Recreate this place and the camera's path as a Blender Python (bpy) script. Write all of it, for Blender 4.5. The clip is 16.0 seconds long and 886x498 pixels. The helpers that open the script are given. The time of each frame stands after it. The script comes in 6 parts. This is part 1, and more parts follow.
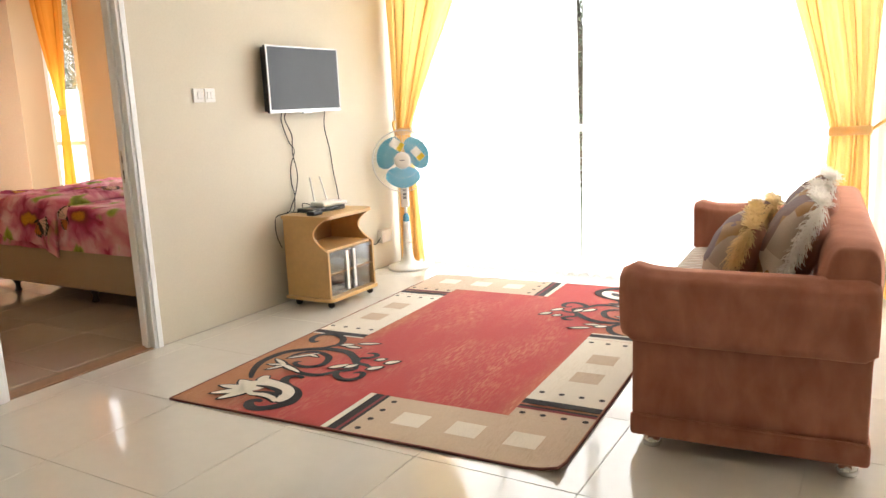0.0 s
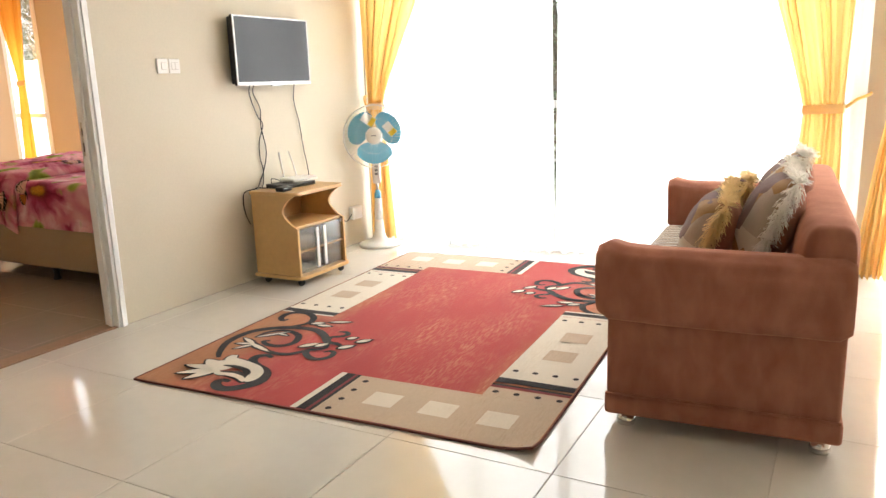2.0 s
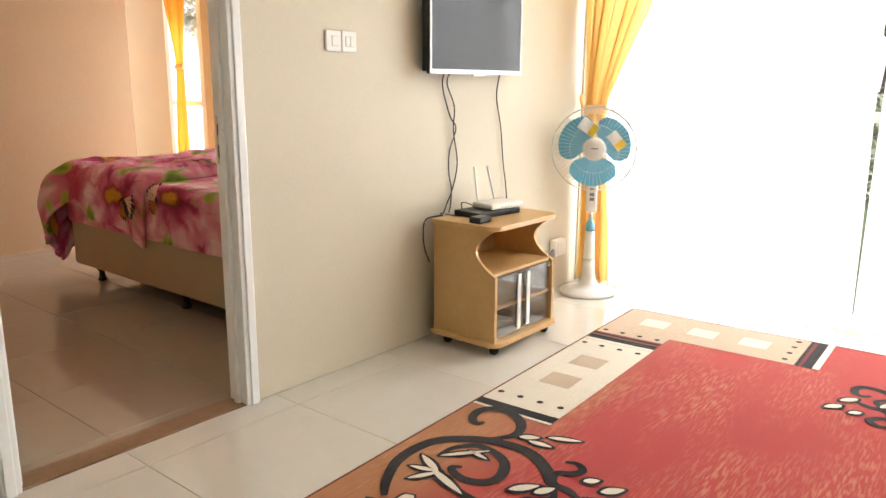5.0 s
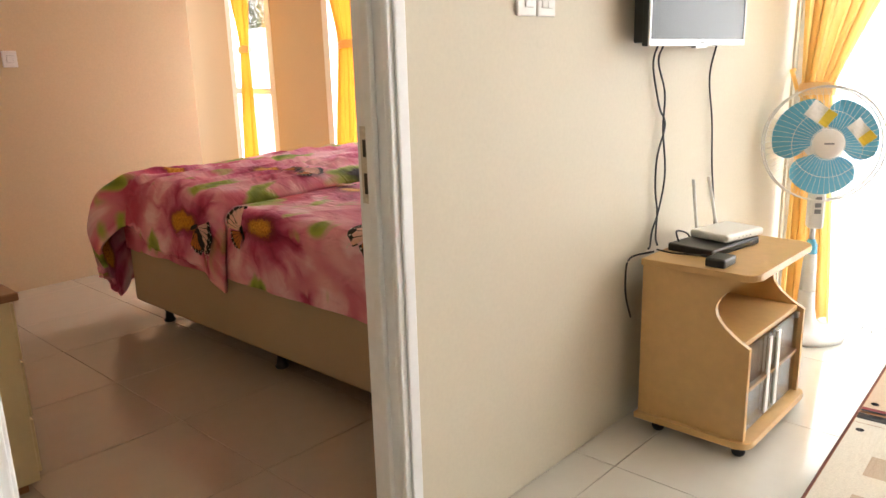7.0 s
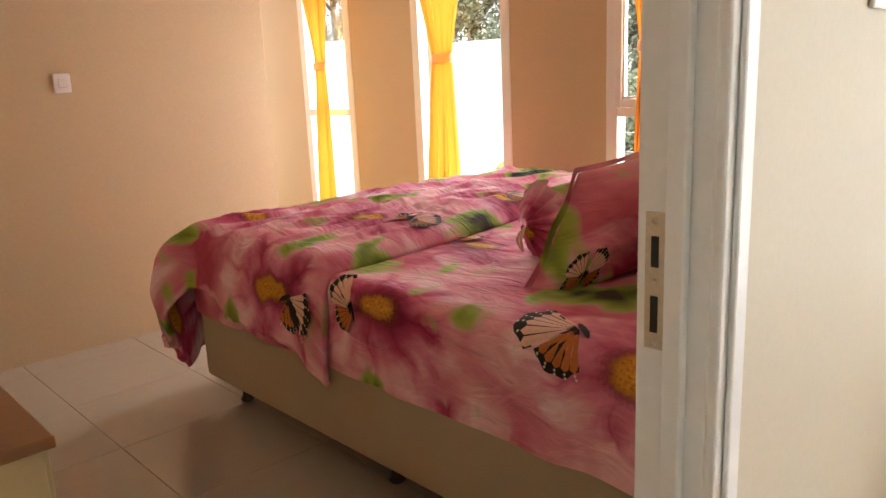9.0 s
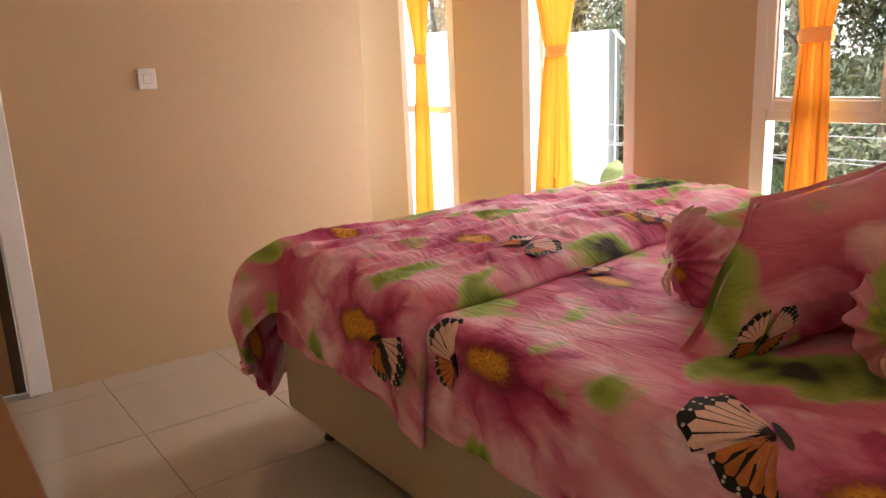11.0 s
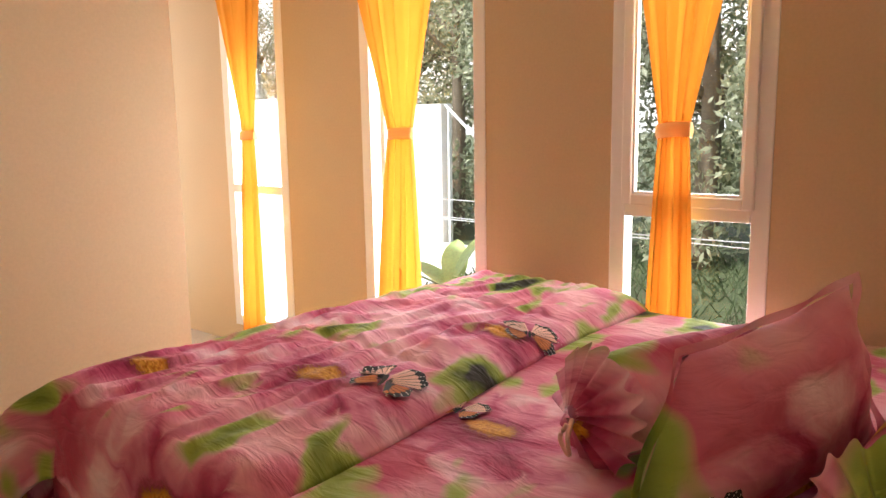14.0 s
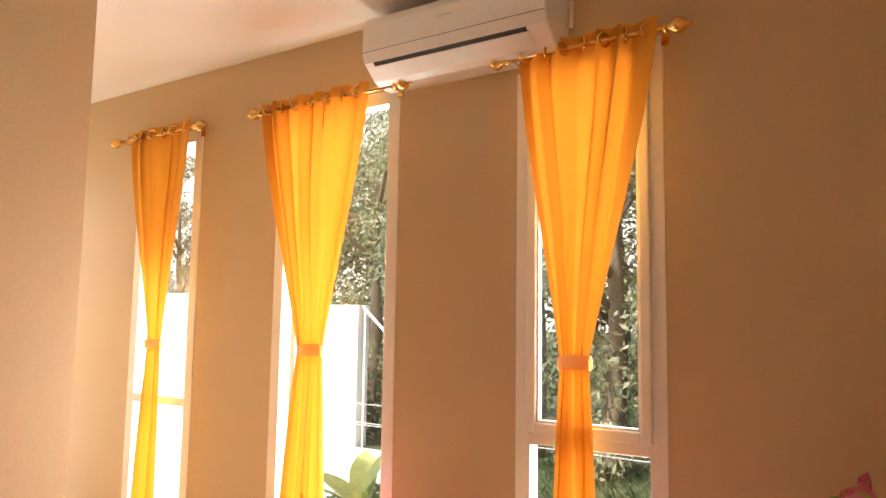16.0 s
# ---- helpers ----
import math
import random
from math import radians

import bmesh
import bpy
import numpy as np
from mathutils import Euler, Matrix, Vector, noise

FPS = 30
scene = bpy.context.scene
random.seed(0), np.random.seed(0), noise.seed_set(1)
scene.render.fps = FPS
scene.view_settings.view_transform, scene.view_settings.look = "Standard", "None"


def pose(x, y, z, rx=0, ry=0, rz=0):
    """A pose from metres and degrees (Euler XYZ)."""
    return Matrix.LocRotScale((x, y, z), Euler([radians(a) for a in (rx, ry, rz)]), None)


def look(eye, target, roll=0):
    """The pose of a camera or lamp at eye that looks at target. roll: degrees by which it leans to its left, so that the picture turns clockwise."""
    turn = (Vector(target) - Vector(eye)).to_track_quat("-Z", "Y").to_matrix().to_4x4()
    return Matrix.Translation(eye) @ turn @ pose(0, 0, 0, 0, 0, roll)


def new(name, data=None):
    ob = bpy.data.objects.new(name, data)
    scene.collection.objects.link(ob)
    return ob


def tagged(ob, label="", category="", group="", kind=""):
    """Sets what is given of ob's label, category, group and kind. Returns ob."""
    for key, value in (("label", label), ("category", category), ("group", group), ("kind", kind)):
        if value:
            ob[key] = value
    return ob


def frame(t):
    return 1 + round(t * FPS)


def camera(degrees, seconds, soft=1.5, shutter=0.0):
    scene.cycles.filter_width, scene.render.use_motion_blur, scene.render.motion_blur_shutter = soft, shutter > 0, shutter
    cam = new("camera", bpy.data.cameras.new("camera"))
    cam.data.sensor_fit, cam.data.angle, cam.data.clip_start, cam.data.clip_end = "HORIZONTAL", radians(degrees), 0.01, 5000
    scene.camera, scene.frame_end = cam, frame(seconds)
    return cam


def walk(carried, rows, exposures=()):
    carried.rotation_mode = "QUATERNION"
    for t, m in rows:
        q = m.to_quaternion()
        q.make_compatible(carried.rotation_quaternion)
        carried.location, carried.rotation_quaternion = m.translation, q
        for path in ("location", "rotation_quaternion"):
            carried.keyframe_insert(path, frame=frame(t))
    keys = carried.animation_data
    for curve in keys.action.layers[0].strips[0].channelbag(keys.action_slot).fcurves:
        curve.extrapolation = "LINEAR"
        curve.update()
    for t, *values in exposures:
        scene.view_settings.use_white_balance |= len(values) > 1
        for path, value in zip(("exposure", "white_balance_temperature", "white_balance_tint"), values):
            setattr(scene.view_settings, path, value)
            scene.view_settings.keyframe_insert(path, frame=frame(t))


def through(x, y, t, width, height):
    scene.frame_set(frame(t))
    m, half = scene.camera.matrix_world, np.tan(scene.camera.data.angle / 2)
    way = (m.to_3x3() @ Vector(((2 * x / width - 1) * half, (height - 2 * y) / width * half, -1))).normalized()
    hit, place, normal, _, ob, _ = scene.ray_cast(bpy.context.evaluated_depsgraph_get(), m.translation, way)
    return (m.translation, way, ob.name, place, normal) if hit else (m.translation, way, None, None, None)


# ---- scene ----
cam = camera(61.0, 16.0)
PATH = [
    (0, (0.326, 0.48, 1.205), (-0.675, 2.17, 0.831), -2.5),
    (0.5, (0.319, 0.47, 1.211), (-0.698, 2.153, 0.843), -2.8),
    (1, (0.313, 0.484, 1.2), (-0.671, 2.186, 0.831), -1.9),
    (1.5, (0.313, 0.495, 1.2), (-0.633, 2.212, 0.806), -1.8),
    (2, (0.29, 0.53, 1.19), (-0.641, 2.246, 0.755), -1.9),
    (2.5, (0.182, 0.728, 1.196), (-0.643, 2.495, 0.753), -0.7),
    (3, (0.091, 0.913, 1.206), (-0.666, 2.707, 0.751), -1.4),
    (3.5, (-0.099, 1.048, 1.209), (-0.85, 2.841, 0.74), -1.3),
    (4, (-0.323, 1.138, 1.179), (-1.142, 2.901, 0.71), -3.4),
    (4.5, (-0.557, 1.349, 1.161), (-1.649, 2.979, 0.772), -3.2),
    (5, (-0.778, 1.46, 1.157), (-2.019, 2.97, 0.73), 0.2),
    (5.2, (-0.929, 1.468, 1.179), (-2.136, 3.003, 0.746), -0.5),
    (7.3, (-1.941, 1.994, 1.18), (-3.276, 3.394, 0.671), -2.2),
    (7.5, (-2.015, 2.028, 1.175), (-3.346, 3.427, 0.654), -3.3),
    (8, (-2.245, 2.151, 1.196), (-3.667, 3.48, 0.738), -4.4),
    (8.5, (-2.424, 2.214, 1.198), (-3.894, 3.499, 0.765), -1.0),
    (9, (-2.598, 2.234, 1.215), (-4.015, 3.57, 0.762), -2.6),
    (9.5, (-2.751, 2.292, 1.198), (-4.293, 3.471, 0.716), -2.4),
    (9.7, (-2.815, 2.319, 1.225), (-4.372, 3.488, 0.766), -4.0),
    (11.8, (-3.001, 2.501, 1.243), (-4.575, 3.645, 0.782), -1.6),
    (12, (-3.028, 2.506, 1.247), (-4.58, 3.688, 0.806), -2.4),
    (12.5, (-3.171, 2.578, 1.252), (-4.669, 3.8, 0.738), -1.5),
    (13, (-3.302, 2.677, 1.248), (-4.648, 4.037, 0.667), -3.4),
    (13.5, (-3.347, 2.695, 1.26), (-4.688, 4.065, 0.689), -2.1),
    (14, (-3.319, 2.717, 1.314), (-4.605, 4.217, 1.003), -0.9),
    (14.5, (-3.288, 2.755, 1.381), (-4.431, 4.397, 1.402), 2.9),
    (15, (-3.274, 2.747, 1.441), (-4.344, 4.422, 1.659), 1.8),
    (15.5, (-3.274, 2.738, 1.445), (-4.376, 4.393, 1.662), 1.5),
    (16, (-3.271, 2.727, 1.435), (-4.398, 4.367, 1.635), 0.9),
]
walk(cam, [(t, look(eye, target, roll)) for t, eye, target, roll in PATH], [(0.0, 0.66, 6100, 10), (8.0, 0.62, 6100, 10), (12.0, 0.47, 6000, 10), (14.2, 0.60, 6200, 10), (16.0, 0.58, 6900, 12)])

# ---------- light ----------
world = bpy.data.worlds.new("sky")
scene.world = world
world.use_nodes = True
wn = world.node_tree
wn.nodes.clear()
sky = wn.nodes.new("ShaderNodeTexSky")
sky.sky_type, sky.sun_disc = "NISHITA", False
sky.sun_elevation, sky.sun_rotation = radians(52), radians(200)
sky.air_density, sky.dust_density = 1.0, 3.0
bg = wn.nodes.new("ShaderNodeBackground")
bg.inputs[1].default_value = 0.15
wout = wn.nodes.new("ShaderNodeOutputWorld")
wn.links.new(sky.outputs[0], bg.inputs[0])
wn.links.new(bg.outputs[0], wout.inputs[0])
sun = new("sun", bpy.data.lights.new("sun", "SUN"))
sun.data.energy, sun.data.angle, sun.data.color = 5.0, radians(2.0), (1.0, 0.95, 0.88)
# the sun stands behind the house, high in the south-south-west
sun.matrix_world = look((0, 0, 0), (math.sin(radians(200)) * -0.6, math.cos(radians(200)) * -0.6, -0.79))


# ---------- materials ----------
def node_mat(name):
    m = bpy.data.materials.new(name)
    m.use_nodes = True
    return m, m.node_tree.nodes, m.node_tree.links, m.node_tree.nodes["Principled BSDF"]


def mat(name, col, rough=0.5, metal=0.0, var=0.08, scale=6.0, fine=60.0, bump=0.05, spec=0.5, island=0.0, coat=0.0, sheen=0.0):
    """A surface with stains at two scales, a fine relief, and some spread from piece to piece."""
    m, n, l, b = node_mat(name)
    b.inputs["Roughness"].default_value = rough
    b.inputs["Metallic"].default_value = metal
    b.inputs["Specular IOR Level"].default_value = spec
    b.inputs["Coat Weight"].default_value = coat
    b.inputs["Sheen Weight"].default_value = sheen
    tc = n.new("ShaderNodeTexCoord")
    n1, n2 = n.new("ShaderNodeTexNoise"), n.new("ShaderNodeTexNoise")
    n1.inputs["Scale"].default_value, n1.inputs["Detail"].default_value = scale, 4
    n2.inputs["Scale"].default_value, n2.inputs["Detail"].default_value = fine, 3
    l.new(tc.outputs["Object"], n1.inputs["Vector"])
    l.new(tc.outputs["Object"], n2.inputs["Vector"])
    add = n.new("ShaderNodeMath")
    add.operation = "ADD"
    l.new(n1.outputs["Fac"], add.inputs[0])
    l.new(n2.outputs["Fac"], add.inputs[1])
    fac = add.outputs[0]
    if island:
        oi = n.new("ShaderNodeObjectInfo")
        ma = n.new("ShaderNodeMath")
        ma.operation = "MULTIPLY_ADD"
        l.new(oi.outputs["Random"], ma.inputs[0])
        ma.inputs[1].default_value = island
        l.new(fac, ma.inputs[2])
        fac = ma.outputs[0]
    mr = n.new("ShaderNodeMapRange")
    mr.inputs[1].default_value, mr.inputs[2].default_value = 0.5, 1.5 + island
    mr.inputs[3].default_value, mr.inputs[4].default_value = 1 - var, 1 + var
    l.new(fac, mr.inputs[0])
    mul = n.new("ShaderNodeVectorMath")
    mul.operation = "SCALE"
    mul.inputs[0].default_value = col
    l.new(mr.outputs[0], mul.inputs["Scale"])
    l.new(mul.outputs[0], b.inputs["Base Color"])
    if bump:
        bp = n.new("ShaderNodeBump")
        bp.inputs["Strength"].default_value, bp.inputs["Distance"].default_value = bump, 0.01
        l.new(n2.outputs["Fac"], bp.inputs["Height"])
        l.new(bp.outputs[0], b.inputs["Normal"])
    return m


def glass_mat(name, tint=(1, 1, 1), gloss=0.06, mirror=0.12):
    """A clear pane: light goes straight through, a little is mirrored."""
    m, n, l, b = node_mat(name)
    n.remove(b)
    tr, gl, mx, lw = n.new("ShaderNodeBsdfTransparent"), n.new("ShaderNodeBsdfGlossy"), n.new("ShaderNodeMixShader"), n.new("ShaderNodeLayerWeight")
    tr.inputs[0].default_value = (*tint, 1)
    gl.inputs["Roughness"].default_value = 0.02
    lw.inputs[0].default_value = 0.25
    mm = n.new("ShaderNodeMath")
    mm.operation = "MULTIPLY_ADD"
    mm.inputs[1].default_value, mm.inputs[2].default_value = mirror, gloss * 0.1
    l.new(lw.outputs["Fresnel"], mm.inputs[0])
    l.new(mm.outputs[0], mx.inputs[0])
    l.new(tr.outputs[0], mx.inputs[1])
    l.new(gl.outputs[0], mx.inputs[2])
    l.new(mx.outputs[0], n["Material Output"].inputs[0])
    return m


def cloth_mat(name, col, through=0.5, clear=0.0, weave=900.0, rough=0.85, var=0.1, deep=None):
    """Curtain cloth: part of the light comes through it, and some passes between the threads."""
    m, n, l, b = node_mat(name)
    tc, nz = n.new("ShaderNodeTexCoord"), n.new("ShaderNodeTexNoise")
    nz.inputs["Scale"].default_value, nz.inputs["Detail"].default_value = 5, 5
    l.new(tc.outputs["Object"], nz.inputs["Vector"])
    mr = n.new("ShaderNodeMapRange")
    mr.inputs[3].default_value, mr.inputs[4].default_value = 1 - var, 1 + var
    l.new(nz.outputs["Fac"], mr.inputs[0])
    outs = []
    for c in (col, deep or col):
        s = n.new("ShaderNodeVectorMath")
        s.operation = "SCALE"
        s.inputs[0].default_value = c
        l.new(mr.outputs[0], s.inputs["Scale"])
        outs.append(s.outputs[0])
    b.inputs["Roughness"].default_value = rough
    b.inputs["Specular IOR Level"].default_value = 0.15
    l.new(outs[0], b.inputs["Base Color"])
    wv = n.new("ShaderNodeTexWave")
    wv.inputs["Scale"].default_value, wv.inputs["Distortion"].default_value = weave / 6, 1.0
    l.new(tc.outputs["Object"], wv.inputs["Vector"])
    bp = n.new("ShaderNodeBump")
    bp.inputs["Strength"].default_value, bp.inputs["Distance"].default_value = 0.08, 0.001
    l.new(wv.outputs["Fac"], bp.inputs["Height"])
    l.new(bp.outputs[0], b.inputs["Normal"])
    tl, mx = n.new("ShaderNodeBsdfTranslucent"), n.new("ShaderNodeMixShader")
    l.new(outs[1], tl.inputs[0])
    mx.inputs[0].default_value = through
    l.new(b.outputs[0], mx.inputs[1])
    l.new(tl.outputs[0], mx.inputs[2])
    top = mx.outputs[0]
    if clear:
        tr, m2 = n.new("ShaderNodeBsdfTransparent"), n.new("ShaderNodeMixShader")
        m2.inputs[0].default_value = clear
        l.new(top, m2.inputs[1])
        l.new(tr.outputs[0], m2.inputs[2])
        top = m2.outputs[0]
    l.new(top, n["Material Output"].inputs[0])
    return m


M_wall = mat("cream_wall_paint", (0.63, 0.57, 0.45), 0.6, var=0.05, scale=1.5, fine=90, bump=0.03)
M_peach = mat("peach_wall_paint", (0.575, 0.425, 0.245), 0.6, var=0.07, scale=1.2, fine=90, bump=0.03)
M_ceil = mat("ceiling_paint", (0.80, 0.76, 0.68), 0.7, var=0.03, scale=1.5, fine=60, bump=0.02)
M_white = mat("white_gloss_paint", (0.86, 0.87, 0.87), 0.35, var=0.05, scale=4, fine=50, bump=0.03)
M_alu = mat("white_window_frame", (0.82, 0.80, 0.75), 0.3, var=0.03, scale=3, fine=40, bump=0.01)
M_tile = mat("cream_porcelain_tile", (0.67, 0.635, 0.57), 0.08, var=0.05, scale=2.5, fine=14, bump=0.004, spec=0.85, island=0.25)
# the cream tile again, its colour darkened for the bedroom's weaker light
M_tile_dim = mat("dimmed_bedroom_tile", (0.44, 0.375, 0.30), 0.06, var=0.05, scale=2.5, fine=14, bump=0.004, spec=0.9, island=0.25)
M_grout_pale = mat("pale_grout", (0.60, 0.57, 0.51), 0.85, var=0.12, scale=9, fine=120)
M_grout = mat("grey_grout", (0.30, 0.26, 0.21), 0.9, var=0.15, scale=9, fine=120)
M_sill = mat("brown_wood_strip", (0.27, 0.155, 0.085), 0.4, var=0.2, scale=3, fine=40)
M_glass = glass_mat("window_glass")
M_orange = cloth_mat("orange_curtain_cloth", (0.78, 0.38, 0.065), 0.36, 0.0, deep=(0.50, 0.165, 0.016))
M_sheer = cloth_mat("white_sheer_cloth", (0.92, 0.92, 0.90), 0.6, 0.25, var=0.03)
M_out_white = mat("sunlit_white_render", (0.80, 0.80, 0.78), 0.8, var=0.05, scale=0.6, fine=20)
M_ground = mat("garden_soil_grass", (0.07, 0.09, 0.035), 0.95, var=0.5, scale=0.8, fine=14, bump=0.4)


# ---------- building blocks ----------
def box(bm, x0, x1, y0, y1, z0, z1):
    r = bmesh.ops.create_cube(bm, size=1.0, matrix=Matrix.Translation(((x0 + x1) / 2, (y0 + y1) / 2, (z0 + z1) / 2)) @ Matrix.Diagonal((x1 - x0, y1 - y0, z1 - z0, 1)))
    return r["verts"]


def mesh_of(name, bm, material, smooth=False):
    me = bpy.data.meshes.new(name)
    bm.normal_update()
    bm.to_mesh(me)
    bm.free()
    for one in material if isinstance(material, (list, tuple)) else [material]:
        me.materials.append(one)
    if smooth:
        for p in me.polygons:
            p.use_smooth = True
    return me


def part(name, bm, material, parent=None, label="", smooth=False):
    ob = new(name, mesh_of(name, bm, material, smooth))
    if parent:
        ob.parent = parent
    if label:
        ob["label"] = label
    return ob


def thing(name, label, category, at=(0, 0, 0), turn=0, group="", kind=""):
    ob = new(name)
    ob.empty_display_size = 0.1
    ob.matrix_basis = pose(*at, 0, 0, turn)
    return tagged(ob, label, category, group, kind)


def boxes(rows, bevel=0.0, seg=2):
    bm = bmesh.new()
    for r in rows:
        box(bm, *r)
    if bevel:
        bmesh.ops.bevel(bm, geom=bm.edges[:], offset=bevel, segments=seg, profile=0.5, affect="EDGES")
    return bm


def lathe(profile, n=32, centre=(0, 0, 0)):
    """A turned body from (radius, height) pairs."""
    bm = bmesh.new()
    rings = []
    for r, z in profile:
        rings.append([bm.verts.new((centre[0] + r * math.cos(6.28318 * k / n), centre[1] + r * math.sin(6.28318 * k / n), centre[2] + z)) for k in range(n)])
    for a, b in zip(rings, rings[1:]):
        for k in range(n):
            bm.faces.new((a[k], a[(k + 1) % n], b[(k + 1) % n], b[k]))
    bm.faces.new(rings[0][::-1])
    bm.faces.new(rings[-1])
    return bm


def tube(bm, pts, r, n=8, taper=None):
    """A round tube along points, closed at both ends."""
    pts = [Vector(p) for p in pts]
    rings = []
    for i, p in enumerate(pts):
        d = (pts[min(i + 1, len(pts) - 1)] - pts[max(i - 1, 0)]).normalized()
        a = d.cross(Vector((0.13, 0.27, 1)) if abs(d.z) < 0.9 else Vector((1, 0.2, 0))).normalized()
        b = d.cross(a)
        rr = r if taper is None else r * taper(i / (len(pts) - 1))
        rings.append([bm.verts.new(p + rr * (math.cos(6.28318 * k / n) * a + math.sin(6.28318 * k / n) * b)) for k in range(n)])
    for s, t in zip(rings, rings[1:]):
        for k in range(n):
            bm.faces.new((s[k], s[(k + 1) % n], t[(k + 1) % n], t[k]))
    bm.faces.new(rings[0][::-1])
    bm.faces.new(rings[-1])


def grid(nu, nv, fn, closed_u=False):
    """A sheet of nu by nv cells from fn(u, v), u and v from 0 to 1."""
    bm = bmesh.new()
    vs = [[bm.verts.new(fn(i / nu, j / nv)) for i in range(nu + (0 if closed_u else 1))] for j in range(nv + 1)]
    for j in range(nv):
        for i in range(nu):
            k = (i + 1) % len(vs[0])
            bm.faces.new((vs[j][i], vs[j][k], vs[j + 1][k], vs[j + 1][i]))
    return bm


def sm(a, b, x):
    t = max(0.0, min(1.0, (x - a) / (b - a)))
    return t * t * (3 - 2 * t)


# ---------- the setting ----------
XL, XB = -2.98, -3.067          # the two faces of the wall between living room and bedroom
YF, YO = 5.40, 5.56            # inner and outer face of the facade
XW = -6.295                    # the bedroom's wall with the switch
H = 2.85
D0, D1, DH = 2.17, 3.04, 2.12  # the doorway in the wall
SOUTH, EAST = -1.6, 1.95


def setting(name, rows, material, label=""):
    return tagged(part(name, boxes(rows), material), label, "", "", "structure")


# the wall is cream on the living side and peach on the bedroom side: two leaves back to back
setting("wall_between_living_side", [(XL - 0.06, XL, SOUTH, D0, 0, H), (XL - 0.06, XL, D1, YF, 0, H), (XL - 0.06, XL, D0, D1, DH, H)], M_wall, "cream painted wall with a bedroom doorway")
setting("wall_between_bedroom_side", [(XB, XL - 0.06, 2.04, D0, 0, H), (XB, XL - 0.06, D1, YF, 0, H), (XB, XL - 0.06, D0, D1, DH, H)], M_peach, "peach painted bedroom wall beside the doorway")
W = {"window_1": (-7.36, -6.765, 0.12, 2.52), "window_2": (-6.15, -5.36, 0.12, 2.52), "window_3": (-4.745, -4.135, 0.12, 2.52)}
rows, x = [], -8.75
for a, b, z0, z1 in W.values():
    rows += [(x, a, YF, YO, 0, H), (a, b, YF, YO, 0, z0), (a, b, YF, YO, z1, H)]
    x = b
rows.append((x, XL - 0.06, YF, YO, 0, H))
setting("wall_facade_bedroom", rows, M_peach, "peach painted outer wall with three tall windows")
A0, A1, B0, B1, AZ = -2.97, 0.33, 0.47, 1.75, 2.50
setting("wall_facade_living", [(XL - 0.06, A0, YF, YO, 0, H), (A0, A1, YF, YO, AZ, H), (A1, B0, YF, YO, 0, H), (B0, B1, YF, YO, AZ, H), (B1, EAST + 0.15, YF, YO, 0, H)], M_wall, "cream painted outer wall with wide glazing")
setting("wall_east", [(EAST, EAST + 0.15, SOUTH - 0.15, YF, 0, H)], M_wall, "cream painted living room wall")
setting("wall_south", [(XL - 0.06, EAST, SOUTH - 0.15, SOUTH, 0, H)], M_wall, "cream painted living room wall")
setting("wall_switch", [(XW - 0.14, XW, 2.86, 4.455, 0, H), (XW - 0.14, XW, 2.04, 2.86, 2.1, H)], M_peach, "peach painted bedroom wall with a light switch")
setting("wall_alcove", [(-8.75, XW - 0.14, 4.315, 4.455, 0, H), (-8.75, -8.60, 4.455, 4.60, 0, H), (-8.75, -8.60, 5.26, YF, 0, H), (-8.75, -8.60, 4.60, 5.26, 0, 0.12), (-8.75, -8.60, 4.60, 5.26, 2.52, H)], M_peach, "peach painted alcove walls beside the window")
setting("wall_bedroom_south", [(XW - 0.14, XL - 0.06, 1.90, 2.04, 0, H)], M_peach, "peach painted bedroom wall behind the chest")
setting("ceiling_living", [(XL - 0.06, EAST + 0.15, SOUTH - 0.15, YO, H, H + 0.12)], M_ceil, "plain white ceiling")
setting("ceiling_bedroom", [(-8.75, XL - 0.065, 1.90, YO, H, H + 0.12)], M_ceil, "plain white ceiling")
setting("floor_living", [(XL - 0.005, EAST + 0.15, SOUTH - 0.15, YO, -0.12, -0.004)], M_grout_pale, "grout bed under cream porcelain tiles")
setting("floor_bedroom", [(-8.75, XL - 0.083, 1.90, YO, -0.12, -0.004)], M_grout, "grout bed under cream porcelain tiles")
setting("threshold", [(XB - 0.005, XL + 0.002, D0 + 0.04, D1 - 0.04, -0.1, 0.006)], M_sill, "brown wooden threshold strip in the doorway")

# ---------- exterior ----------
setting("ground", [(-400, 400, YO, 600, -0.45, -0.35)], M_ground, "dark garden ground with grass")
setting("pavement", [(-22.0, -8.7, YO + 0.02, 11.15, -0.40, -0.335)], M_out_white, "sunlit white concrete terrace")
M_haze, hn, hl, hb = node_mat("bright_hazy_sky")
hn.remove(hb)
he = hn.new("ShaderNodeEmission")
he.inputs[0].default_value, he.inputs[1].default_value = (1.0, 0.98, 0.95, 1), 1.3
hl.new(he.outputs[0], hn["Material Output"].inputs[0])
setting("backdrop", [(-420, 160, 240, 240.5, -2, 240)], M_haze, "white hazy sky")

